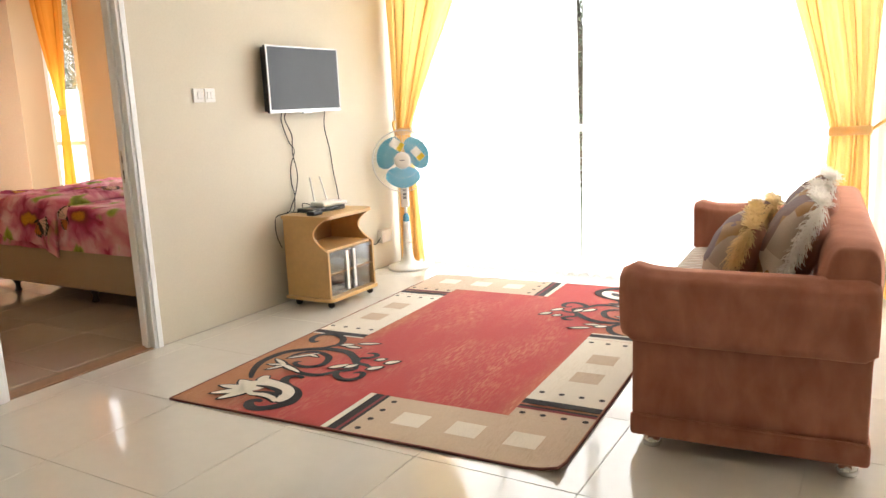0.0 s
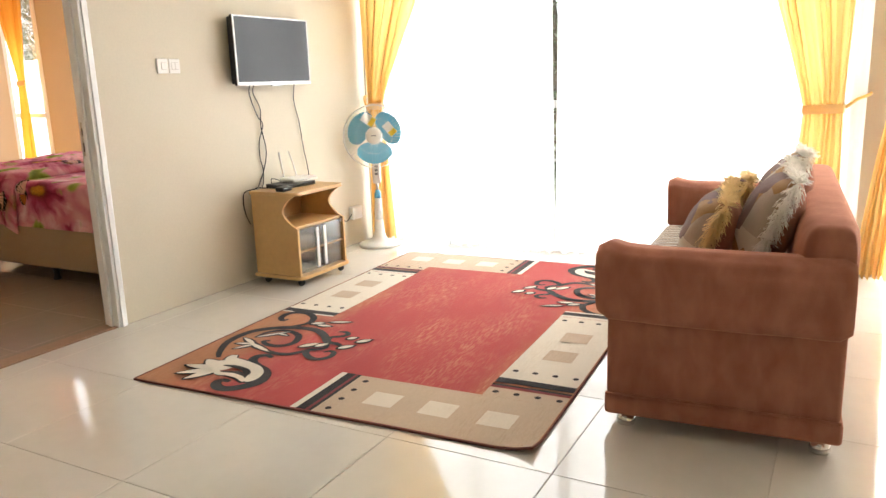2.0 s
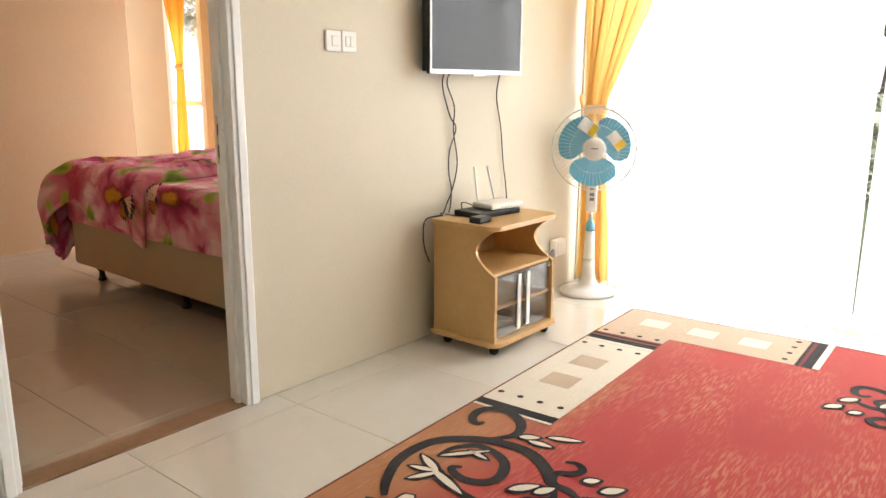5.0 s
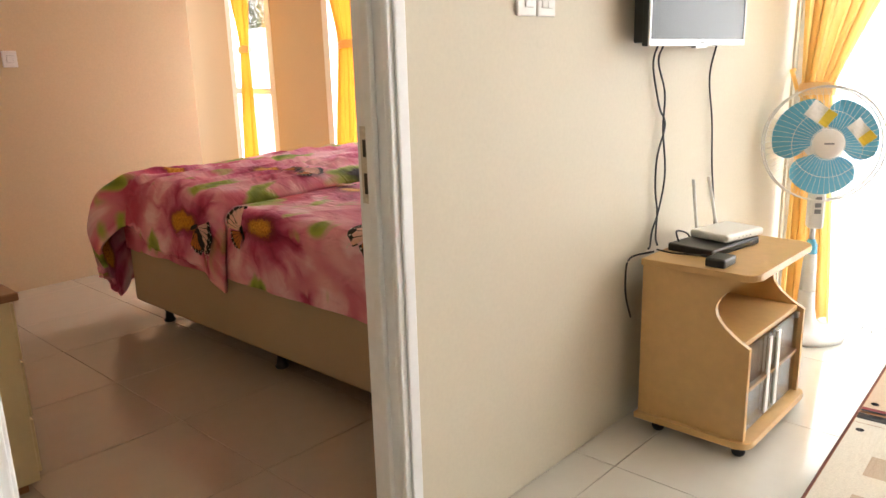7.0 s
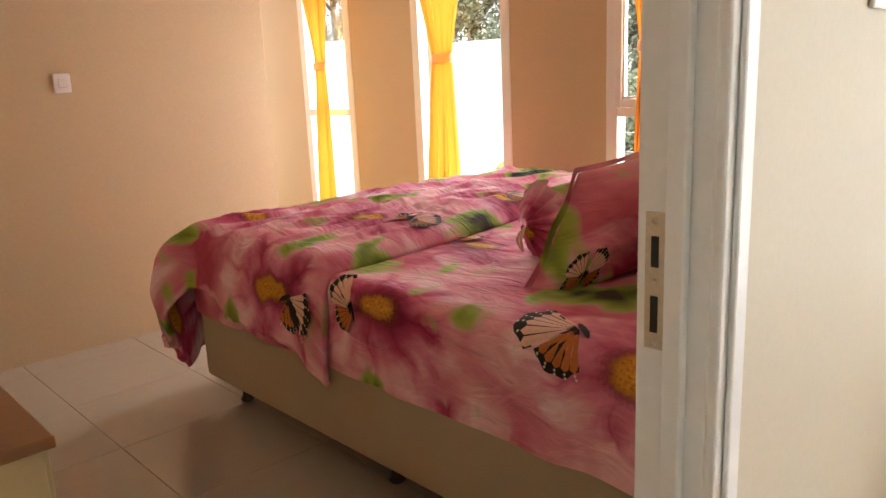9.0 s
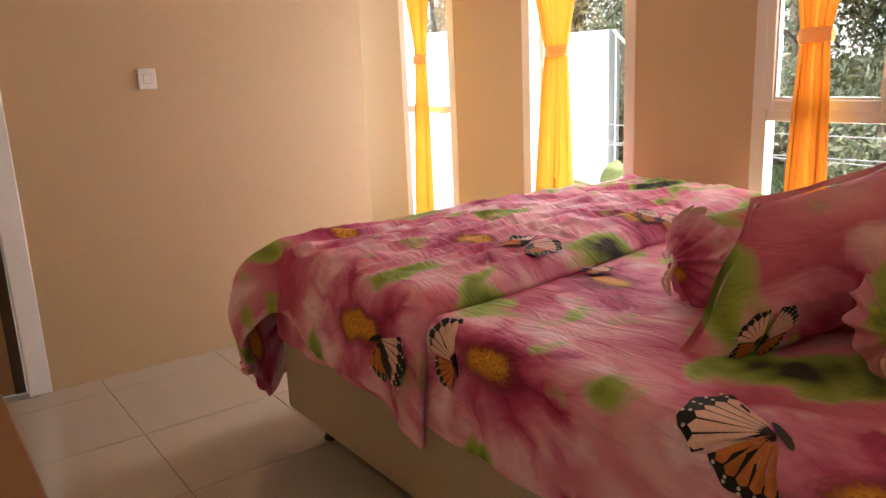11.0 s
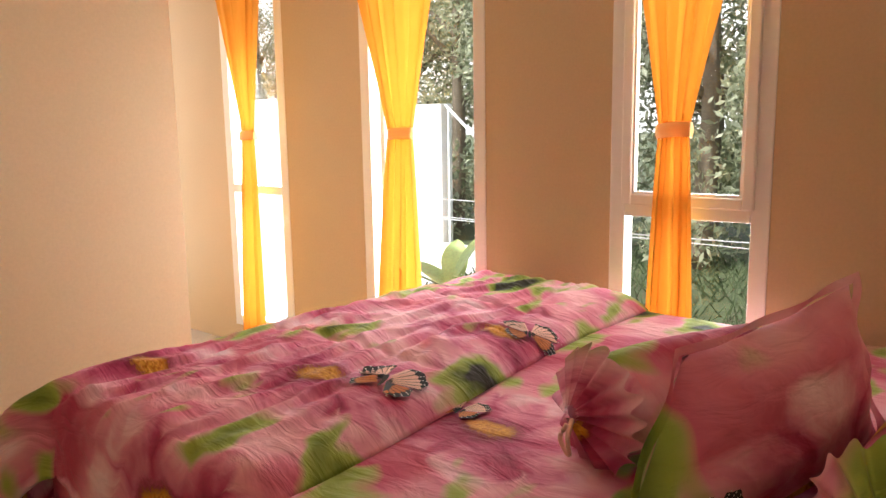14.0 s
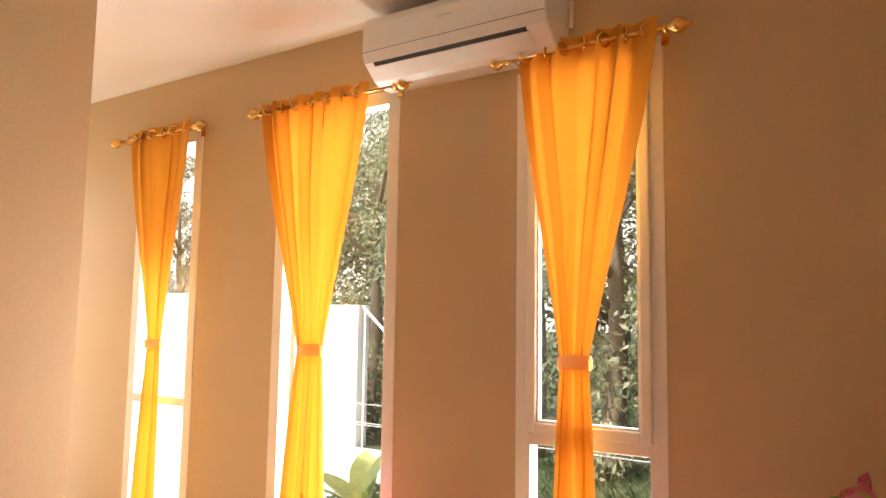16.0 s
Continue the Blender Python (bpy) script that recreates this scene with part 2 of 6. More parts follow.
# ---------- doorway, windows ----------
bm = boxes([(XB - 0.004, XL + 0.004, D1 - 0.045, D1, 0, DH), (XB - 0.004, XL + 0.004, D0, D0 + 0.045, 0, DH), (XB - 0.004, XL + 0.004, D0 + 0.045, D1 - 0.045, DH - 0.045, DH)], 0.004)
door_frame = tagged(part("door_1", bm, M_white), "white painted wooden door frame, scuffed edges", "", "", "structure")
part("door_stop", boxes([(XB + 0.040, XB + 0.065, D1 - 0.060, D1 - 0.045, 0, DH - 0.06), (XB + 0.040, XB + 0.065, D0 + 0.045, D0 + 0.060, 0, DH - 0.06)], 0.003), M_white, door_frame)
part("casing", boxes([(XL, XL + 0.016, D1 - 0.045, D1 + 0.012, 0, DH + 0.02), (XL, XL + 0.016, D0 - 0.012, D0 + 0.045, 0, DH + 0.02), (XL, XL + 0.016, D0 + 0.045, D1 - 0.045, DH - 0.035, DH + 0.02)], 0.005, 3), M_white, door_frame)
part("casing", boxes([(XL + 0.016, XL + 0.024, D1 - 0.028, D1 + 0.004, 0, DH), (XL + 0.016, XL + 0.024, D0 - 0.004, D0 + 0.028, 0, DH)], 0.004, 2), M_white, door_frame)
M_steel = mat("worn_strike_steel", (0.62, 0.58, 0.50), 0.35, 0.9, var=0.15, scale=30, fine=200)
M_black = mat("black_plastic", (0.012, 0.012, 0.013), 0.35, var=0.2, scale=20, fine=200)
plate = tagged(part("strike_plate", boxes([(-3.058, -3.030, D1 - 0.0475, D1 - 0.045, 0.884, 1.05)], 0.001), M_steel), "brushed steel strike plate screwed into the door frame", "lock plate")
for z0, z1 in ((0.905, 0.950), (0.985, 1.022)):
    part("latch_hole", boxes([(-3.050, -3.040, D1 - 0.0480, D1 - 0.0470, z0, z1)]), M_black, plate, "dark latch hole")
for z in (0.892, 0.967, 1.04):
    bm = bmesh.new()
    bmesh.ops.create_uvsphere(bm, u_segments=8, v_segments=5, radius=0.004, matrix=pose(-3.045, D1 - 0.0475, z))
    part("screw", bm, M_steel, plate, smooth=True)


def window(name, x0, x1, z0, z1, label, transom=None, sash=None, uprights=(), fw=0.05, set_in=0.03):
    """A fixed white frame with panes; sash: heights between which a hinged inner sash sits."""
    y0, y1 = YF + set_in, YF + set_in + 0.07
    bm = boxes([(x0, x0 + fw, y0, y1, z0, z1), (x1 - fw, x1, y0, y1, z0, z1), (x0 + fw, x1 - fw, y0, y1, z0, z0 + fw), (x0 + fw, x1 - fw, y0, y1, z1 - fw, z1)], 0.004)
    w = tagged(part(name, bm, M_alu), label, "", "", "structure")
    zs = [z0 + fw] + ([transom, transom + 0.05] if transom else []) + [z1 - fw]
    if transom:
        part("transom", boxes([(x0 + fw, x1 - fw, y0, y1, transom, transom + 0.05)], 0.004), M_alu, w)
    xs = [x0 + fw]
    for u in uprights:
        part("mullion", boxes([(u - 0.022, u + 0.022, y0 + 0.002, y1 - 0.002, z0 + fw, z1 - fw)], 0.004), M_alu, w)
        xs += [u - 0.022, u + 0.022]
    xs.append(x1 - fw)
    for i in range(0, len(zs), 2):
        for k in range(0, len(xs), 2):
            g = part("pane", boxes([(xs[k], xs[k + 1], y0 + 0.045, y0 + 0.050, zs[i], zs[i + 1])]), M_glass, w)
            g.visible_shadow = False
    if sash:
        a, b, c, d = x0 + fw - 0.012, x1 - fw + 0.012, sash[0], sash[1]
        s = part("sash", boxes([(a, a + 0.042, y0 - 0.014, y0 + 0.02, c, d), (b - 0.042, b, y0 - 0.014, y0 + 0.02, c, d), (a + 0.042, b - 0.042, y0 - 0.014, y0 + 0.02, c, c + 0.042), (a + 0.042, b - 0.042, y0 - 0.014, y0 + 0.02, d - 0.042, d)], 0.006), M_alu, w)
        part("sash_bead", boxes([(a + 0.042, a + 0.052, y0 - 0.004, y0 + 0.02, c + 0.042, d - 0.042), (b - 0.052, b - 0.042, y0 - 0.004, y0 + 0.02, c + 0.042, d - 0.042), (a + 0.052, b - 0.052, y0 - 0.004, y0 + 0.02, c + 0.042, c + 0.052)]), M_alu, s)
    return w


window("window_1", *W["window_1"], "tall narrow white-framed window with a crossbar", 0.96, fw=0.065, set_in=-0.004)
window("window_2", *W["window_2"], "tall fixed white-framed window", None, fw=0.065, set_in=-0.004)
window("window_3", *W["window_3"], "tall white-framed window with an openable upper sash", 0.975, (1.02, 2.47), fw=0.065, set_in=-0.004)
window("window_4", A0, A1, 0.0, AZ, "wall-wide white-framed living room glazing", 0.99, None, (-2.15, -1.38, -0.55), 0.055)
window("window_5", B0, B1, 0.0, AZ, "white-framed living room glazing", 0.99, None, (1.1,), 0.055)

# ---------- sky light that enters at the windows, behind the cloth ----------
for name, x0, x1, z0, z1, power in (("light_living", -2.86, -1.50, 0.06, 2.44, 51), ("light_living", -1.40, 0.22, 0.06, 2.44, 60), ("light_living", 0.55, 1.70, 0.06, 2.44, 106),
                                    ("light_bedroom", -7.30, -6.83, 0.18, 1.70, 26), ("light_bedroom", -6.08, -5.43, 0.18, 1.70, 38), ("light_bedroom", -7.30, -6.83, 1.72, 2.45, 1.6), ("light_bedroom", -6.08, -5.43, 1.72, 2.45, 12), ("light_bedroom", -4.68, -4.20, 0.18, 2.45, 21)):
    la = bpy.data.lights.new(name, "AREA")
    la.shape, la.size, la.size_y, la.energy, la.color = "RECTANGLE", x1 - x0, z1 - z0, power, (1.0, 0.97, 0.92)
    lo = new(name, la)
    lo.matrix_world = look(((x0 + x1) / 2, YF + 0.115, (z0 + z1) / 2), ((x0 + x1) / 2, 0, (z0 + z1) / 2))

# the alcove's own window, in its end wall, out of view round the corner
alcove_window = tagged(part("window_6", boxes([(-8.71, -8.65, 4.60, 4.65, 0.12, 2.52), (-8.71, -8.65, 5.21, 5.26, 0.12, 2.52), (-8.71, -8.65, 4.65, 5.21, 0.12, 0.17), (-8.71, -8.65, 4.65, 5.21, 2.47, 2.52)], 0.004), M_alu), "tall white-framed window in the alcove's end wall", "", "", "structure")
part("pane", boxes([(-8.682, -8.677, 4.65, 5.21, 0.17, 2.47)]), M_glass, alcove_window).visible_shadow = False
la = bpy.data.lights.new("light_alcove", "AREA")
la.shape, la.size, la.size_y, la.energy, la.color = "RECTANGLE", 0.54, 2.28, 12, (1.0, 0.97, 0.92)
new("light_alcove", la).matrix_world = look((-8.72, 4.93, 1.32), (0, 4.93, 1.32))


# ---------- curtains ----------
M_band = cloth_mat("cream_orange_band_cloth", (0.96, 0.80, 0.50), 0.62)
M_yellow = cloth_mat("yellow_curtain_cloth", (0.84, 0.58, 0.22), 0.45, 0.0, deep=(0.94, 0.68, 0.26))
def curtain(name, label, top, tie, bot, y, folds, material, seed=1, amp=0.03, group="", band=True, flat=0.0, soft=0.13):
    """top (x0, x1, z), tie (x0, x1, z), bot (x0, x1, z): the panel's outline; it hangs in folds and is gathered at the tie."""
    rnd = random.Random(seed)
    ph = [rnd.uniform(-0.5, 0.5) for _ in range(40)]
    base = thing(name, label, "curtain", ((tie[0] + tie[1]) / 2, y, bot[2]), 0, group)
    ox, oy, oz = base.location

    def fn(u, v):
        z = top[2] + (bot[2] - top[2]) * v
        if z > tie[2]:
            s = (top[2] - z) / (top[2] - tie[2])
            e = s ** 1.25 * 0.75 + sm(0.0, 1.0, s) * 0.25
            x0, x1 = top[0] + (tie[0] - top[0]) * e, top[1] + (tie[1] - top[1]) * e
            a = amp * (1 - 0.45 * s)
        else:
            s = (tie[2] - z) / (tie[2] - bot[2])
            e = s ** 0.75
            x0, x1 = tie[0] + (bot[0] - tie[0]) * e, tie[1] + (bot[1] - tie[1]) * e
            a = amp * (0.55 + 0.35 * s)
        k = u * folds
        i = int(min(k, folds - 1e-6))
        f = 6.28318 * (k + 0.16 * math.sin(6.28318 * u * 2.3 + seed) + 0.10 * ph[i % 40] * math.sin(v * 5 + ph[(i + 7) % 40] * 6))
        w = (x1 - x0) / folds
        x = x0 + (x1 - x0) * u + soft * w * math.sin(2 * f + ph[3]) * min(1.0, 8 * u, 8 - 8 * u) + 0.02 * math.sin(v * 9 + u * 8 + seed) * (x1 - x0) * min(1.0, 5 * u, 5 - 5 * u)
        yy = y + a * math.sin(f) + 2.3 * soft * a * math.sin(2.7 * f + 3 * v + seed) - flat * sm(0.8, 1.0, v)
        zz = z + (0.012 * math.sin(f * 1.0 + 1) if v > 0.98 else 0)
        return (x - ox, yy - oy, zz - oz)
    part("cloth", grid(folds * 10, 60, fn), material, base, smooth=True)
    if band:
        zc, xc, rx = tie[2] - oz, (tie[0] + tie[1]) / 2 - ox, (tie[1] - tie[0]) / 2 + 0.006

        def ring(u, v):
            t = 6.28318 * u
            bulge = 0.006 * math.sin(3.14159 * v)
            return (xc + (rx + bulge) * math.cos(t), y - oy + (amp * 0.62 + 0.008 + bulge) * math.sin(t), zc - 0.026 + 0.052 * v + 0.006 * math.cos(t + 1))
        part("tieback", grid(28, 4, ring, True), M_band, base, "gathered cloth tieback band", True)
    return base


M_gold = mat("polished_brass", (0.80, 0.50, 0.16), 0.22, 1.0, var=0.15, scale=30, fine=120)


def rod(x0, x1, z, y):
    base = thing("curtain_rod", "polished brass curtain rod with urn-shaped finials", "curtain rod", ((x0 + x1) / 2, y, z), 0, "brass curtain rods")
    bm = bmesh.new()
    h = (x1 - x0) / 2
    tube(bm, [(-h + 0.05, 0, 0), (h - 0.05, 0, 0)], 0.010, 12)
    part("pole", bm, M_gold, base, smooth=True)
    for s in (-1, 1):
        bm = lathe([(0.012, 0), (0.020, 0.004), (0.020, 0.012), (0.011, 0.018), (0.014, 0.026), (0.029, 0.044), (0.031, 0.056), (0.024, 0.070), (0.012, 0.080), (0.008, 0.088), (0.010, 0.094), (0.004, 0.104)], 20)
        bm.transform(Matrix.Translation((s * (h - 0.055), 0, 0)) @ Matrix.Rotation(s * math.pi / 2, 4, "Y"))
        part("finial", bm, M_gold, base, smooth=True)
        bm = bmesh.new()
        tube(bm, [(s * (h - 0.075), 0, -0.004), (s * (h - 0.075), YF - y - 0.004, -0.004)], 0.006, 8)
        box(bm, s * (h - 0.075) - 0.014, s * (h - 0.075) + 0.014, YF - y - 0.008, YF - y - 0.001, -0.035, 0.03)
        part("bracket", bm, M_gold, base)
    return base


def grommets(cur, x0, x1, n, z, y):
    for i in range(n):
        x = x0 + (x1 - x0) * (i + 0.5) / n
        bm = bmesh.new()
        pts = [(0.026 * math.cos(6.28318 * k / 18), 0, 0.026 * math.sin(6.28318 * k / 18)) for k in range(19)]
        tube(bm, pts, 0.006, 6)
        bm.transform(Matrix.Translation(Vector((x, y - 0.012, z)) - cur.location) @ Matrix.Rotation(radians(55 * (-1) ** i), 4, "Z"))
        part("grommet", bm, M_gold, cur, smooth=True)


ROD = 2.508
for (r0, r1, c0, c1, t0, t1, b0, b1, n, sd) in ((-7.50, -6.69, -7.36, -6.76, -7.085, -6.945, -7.20, -6.93, 4, 2), (-6.26, -5.28, -6.19, -5.49, -5.875, -5.73, -6.00, -5.68, 5, 5), (-4.80, -4.05, -4.70, -4.12, -4.515, -4.395, -4.57, -4.34, 5, 9)):
    rod(r0, r1, ROD, 5.32)
    c = curtain("bedroom_curtain", "translucent orange curtain with brass eyelets, tied at its waist", (c0, c1, ROD + 0.045), (t0, t1, 1.30), (b0, b1, 0.06), 5.32, n, M_orange, sd, 0.022, "bedroom curtains", soft=0.085)
    grommets(c, c0, c1, n + 2, ROD, 5.32)

curtain("living_curtain", "pale orange curtain tied back beside the television wall", (-2.97, -2.13, 2.62), (-2.915, -2.79, 1.02), (-2.93, -2.71, 0.03), 5.335, 6, M_yellow, 3, 0.032, "living room curtains")
curtain("living_curtain", "pale orange curtain tied back behind the sofa", (-0.38, 0.30, 2.62), (0.05, 0.25, 0.965), (0.0, 0.27, 0.03), 5.325, 7, M_yellow, 4, 0.032, "living room curtains")
curtain("living_curtain", "pale orange curtain tied back at the second window", (0.46, 0.66, 2.62), (0.47, 0.57, 0.95), (0.36, 0.54, 0.03), 5.28, 6, M_yellow, 8, 0.04, "living room curtains")
for x0, x1, z, y0 in ((0.25, 0.375, 1.0, 5.325), (-2.93, -2.972, 1.05, 5.335)):
    bm = bmesh.new()
    tube(bm, [(x0, y0, z - 0.03), ((x0 + x1) / 2, y0 + 0.01, z + 0.02), (x1, YF - 0.02, z + 0.045), (x1 + 0.004, YF - 0.001, z + 0.05)], 0.009, 8)
    tagged(part("curtain_hook", bm, M_yellow, smooth=True), "cloth loop hooked to the wall beside the curtain", "curtain hook")
for x0, x1, f, sd in ((-2.90, -1.468, 15, 11), (-1.436, 0.36, 18, 12)):
    curtain("sheer_curtain", "white translucent sheer curtain hanging to the floor", (x0 if sd == 11 else x0 + 0.012, x1 - (0.012 if sd == 11 else 0), 2.6), (x0, x1, 1.2), (x0 - (0 if sd == 11 else 0.014), x1 + (0.014 if sd == 11 else 0), 0.006), 5.372, f, M_sheer, sd, 0.012, "sheer curtains", False, 0.012)
curtain("sheer_curtain", "white translucent sheer curtain hanging to the floor", (0.47, 1.75, 2.6), (0.47, 1.75, 1.2), (0.47, 1.75, 0.006), 5.372, 14, M_sheer, 14, 0.012, "sheer curtains", False, 0.012)

# ---------- living room: wall things ----------
M_tv_screen = mat("dark_screen_glass", (0.020, 0.021, 0.024), 0.17, var=0.05, scale=2, fine=30, bump=0.0, spec=0.35)
M_silver = mat("silver_plastic", (0.62, 0.62, 0.62), 0.3, 0.5, var=0.05, scale=20, fine=100)
M_plastic = mat("white_plastic", (0.80, 0.78, 0.74), 0.35, var=0.04, scale=10, fine=100, bump=0.01)
M_mark = mat("printed_grey_mark", (0.25, 0.25, 0.26), 0.5)
TY0, TY1, TZ0, TZ1 = 3.945, 4.635, 1.203, 1.608
tv = thing("television", "black flat television with a silver rim, mounted on the wall", "television", (-2.94, (TY0 + TY1) / 2, TZ0))
off = Vector(tv.location)


def put(bm, base):
    bm.transform(Matrix.Translation(-Vector(base.location)))
    return bm


part("body", put(boxes([(-2.950, -2.912, TY0 + 0.01, TY1 - 0.01, TZ0 + 0.01, TZ1 - 0.01), (-2.918, -2.897, TY0, TY1, TZ0, TZ1)], 0.005), tv), M_black, tv)
part("wall_bracket", put(boxes([(XL + 0.001, -2.949, 4.15, 4.43, 1.30, 1.52)], 0.003), tv), M_black, tv)
part("rim", put(boxes([(-2.8985, -2.8925, TY0, TY0 + 0.011, TZ0, TZ1), (-2.8985, -2.8925, TY1 - 0.011, TY1, TZ0, TZ1), (-2.8985, -2.8925, TY0 + 0.011, TY1 - 0.011, TZ1 - 0.009, TZ1), (-2.8985, -2.8925, TY0 + 0.011, TY1 - 0.011, TZ0, TZ0 + 0.020)], 0.002), tv), M_silver, tv, "silver plastic rim")
part("screen", put(boxes([(-2.8975, -2.8955, TY0 + 0.011, TY1 - 0.011, TZ0 + 0.020, TZ1 - 0.009)]), tv), M_tv_screen, tv, "dark glossy screen")
part("maker_mark", put(boxes([(-2.8925, -2.8918, 4.275, 4.31, TZ0 + 0.006, TZ0 + 0.013)]), tv), M_mark, tv)
part("sensor_lip", put(boxes([(-2.910, -2.893, 4.25, 4.335, TZ0 - 0.008, TZ0 + 0.001)], 0.002), tv), M_silver, tv)


def spline(pts, n=8):
    """Points along a smooth line through the given ones."""
    pts = [Vector(p) for p in pts]
    p = [pts[0] * 2 - pts[1]] + pts + [pts[-1] * 2 - pts[-2]]
    out = []
    for i in range(1, len(p) - 2):
        for k in range(n):
            t = k / n
            out.append(0.5 * (2 * p[i] + (p[i + 1] - p[i - 1]) * t + (2 * p[i - 1] - 5 * p[i] + 4 * p[i + 1] - p[i + 2]) * t * t + (3 * p[i] - p[i - 1] - 3 * p[i + 1] + p[i + 2]) * t ** 3))
    return out + [pts[-1]]


M_cable = mat("black_rubber_cable", (0.02, 0.02, 0.022), 0.5, var=0.2, scale=30, fine=150)
CT = 0.578
for pts in ([(-2.94, 4.10, 1.22), (-2.966, 4.115, 1.15), (-2.968, 4.17, 1.02), (-2.968, 4.215, 0.96), (-2.968, 4.17, 0.86), (-2.968, 4.165, 0.76), (-2.968, 4.185, 0.68), (-2.962, 4.17, 0.60), (-2.93, 4.12, CT + 0.006)],
            [(-2.94, 4.14, 1.22), (-2.964, 4.145, 1.16), (-2.966, 4.20, 1.06), (-2.962, 4.19, 0.95), (-2.966, 4.225, 0.80), (-2.966, 4.19, 0.68), (-2.965, 4.15, 0.62), (-2.945, 4.10, 0.583), (-2.93, 4.06, CT + 0.006)],
            [(-2.94, 4.52, 1.22), (-2.968, 4.535, 1.10), (-2.968, 4.575, 0.95), (-2.968, 4.60, 0.78), (-2.966, 4.625, 0.66), (-2.955, 4.62, 0.55), (-2.965, 4.60, 0.42)],
            [(-2.90, 4.04, CT + 0.006), (-2.952, 3.985, 0.565), (-2.958, 3.972, 0.50), (-2.960, 3.985, 0.43), (-2.962, 4.02, 0.36)]):
    bm = bmesh.new()
    tube(bm, spline(pts, 7), 0.0032, 7)
    tagged(part("cable", bm, M_cable, smooth=True), "black cable hanging down the wall below the television", "cable", "television cables")


M_gap = mat("shaded_switch_gap", (0.48, 0.46, 0.42), 0.6)


def switch(x, y0, y1, z0, z1, rockers, label, face=1):
    base = thing("light_switch", label, "light switch", (x, (y0 + y1) / 2, (z0 + z1) / 2), 0, "light switches")
    b = boxes([(0.0, 0.010, -(y1 - y0) / 2, (y1 - y0) / 2, -(z1 - z0) / 2, (z1 - z0) / 2)], 0.0045, 3)
    part("plate", b, M_plastic, base)
    for a, c in rockers:
        part("rocker", boxes([(0.009, 0.0135, a, c, -0.018, 0.018)], 0.0015), M_plastic, base)
        part("rocker_gap", boxes([(0.0095, 0.0105, a - 0.0015, c + 0.0015, -0.0195, 0.0195)]), M_gap, base)
    return base


switch(XL, 3.435, 3.511, 1.279, 1.357, [(-0.010, 0.022)], "white single rocker switch on the cream wall")
switch(XL, 3.517, 3.593, 1.279, 1.357, [(-0.022, -0.001), (0.002, 0.022)], "white double rocker switch on the cream wall")
switch(XW, 3.366, 3.440, 1.207, 1.292, [(-0.016, 0.016)], "white rocker switch on the peach bedroom wall")
sock = thing("wall_socket", "white surface-mounted socket box low on the wall", "socket", (XL, 5.155, 0.245))
part("socket_box", boxes([(0.0, 0.042, -0.06, 0.06, -0.048, 0.048)], 0.006, 2), M_plastic, sock)
part("socket_face", boxes([(0.041, 0.046, -0.042, 0.042, -0.034, 0.034)], 0.004), M_plastic, sock)
bm = bmesh.new()
tube(bm, spline([(-2.955, 5.10, 0.24), (-2.96, 5.02, 0.20), (-2.965, 4.9, 0.30), (-2.96, 4.75, 0.34)], 7), 0.0042, 7)
tagged(part("cable", bm, M_cable, smooth=True), "black cable running from the wall socket behind the cabinet", "cable", "television cables")

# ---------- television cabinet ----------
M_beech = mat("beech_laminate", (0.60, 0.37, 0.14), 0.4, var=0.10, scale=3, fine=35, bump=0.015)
# the beech colour about a third darker, for back panel and inner board
M_beech_in = mat("darker_laminate_inside", (0.38, 0.22, 0.09), 0.45, var=0.1, scale=3, fine=35, bump=0.01)
cabx0, cabx1, caby0, caby1 = -2.905, -2.555, 3.97, 4.475
cab = thing("tv_cabinet", "beech laminate television cabinet on casters with two small glass doors", "cabinet", (cabx0, caby0, 0))


def side_panel(y0, y1):
    """An upright panel whose front edge swings in round the open shelf."""
    d = cabx1 - cabx0 - 0.01
    prof = [(0, 0.066), (d, 0.066), (d, 0.355)]
    for k in range(1, 13):
        t = k / 12
        prof.append((d - 0.10 * math.sin(math.pi * t) ** 0.9 - 0.012 * t, 0.355 + 0.20 * t))
    prof += [(0, 0.555)]
    bm = bmesh.new()
    a, b = [bm.verts.new((p, y0, z)) for p, z in prof], [bm.verts.new((p, y1, z)) for p, z in prof]
    bm.faces.new(a)
    bm.faces.new(b[::-1])
    for i in range(len(prof)):
        j = (i + 1) % len(prof)
        bm.faces.new((a[j], a[i], b[i], b[j]))
    bmesh.ops.recalc_face_normals(bm, faces=bm.faces[:])
    return bm


cw = caby1 - caby0
part("side_panel", side_panel(0.014, 0.030), M_beech, cab)
part("side_panel", side_panel(cw - 0.030, cw - 0.014), M_beech, cab)


def rounded_slab(x0, x1, y0, y1, z0, z1, r, n=6):
    """A board whose two front corners are rounded."""
    pts = [(x0, y0)]
    for cx, cy, a0 in ((x1 - r, y0 + r, -90), (x1 - r, y1 - r, 0)):
        pts += [(cx + r * math.cos(radians(a0 + 90 * k / n)), cy + r * math.sin(radians(a0 + 90 * k / n))) for k in range(n + 1)]
    pts.append((x0, y1))
    bm = bmesh.new()
    a, b = [bm.verts.new((*p, z0)) for p in pts], [bm.verts.new((*p, z1)) for p in pts]
    bm.faces.new(a[::-1])
    bm.faces.new(b)
    for i in range(len(pts)):
        j = (i + 1) % len(pts)
        bm.faces.new((a[i], a[j], b[j], b[i]))
    bmesh.ops.bevel(bm, geom=[e for e in bm.edges if abs(e.verts[0].co.z - e.verts[1].co.z) < 1e-5], offset=0.003, segments=2, profile=0.5, affect="EDGES")
    return bm


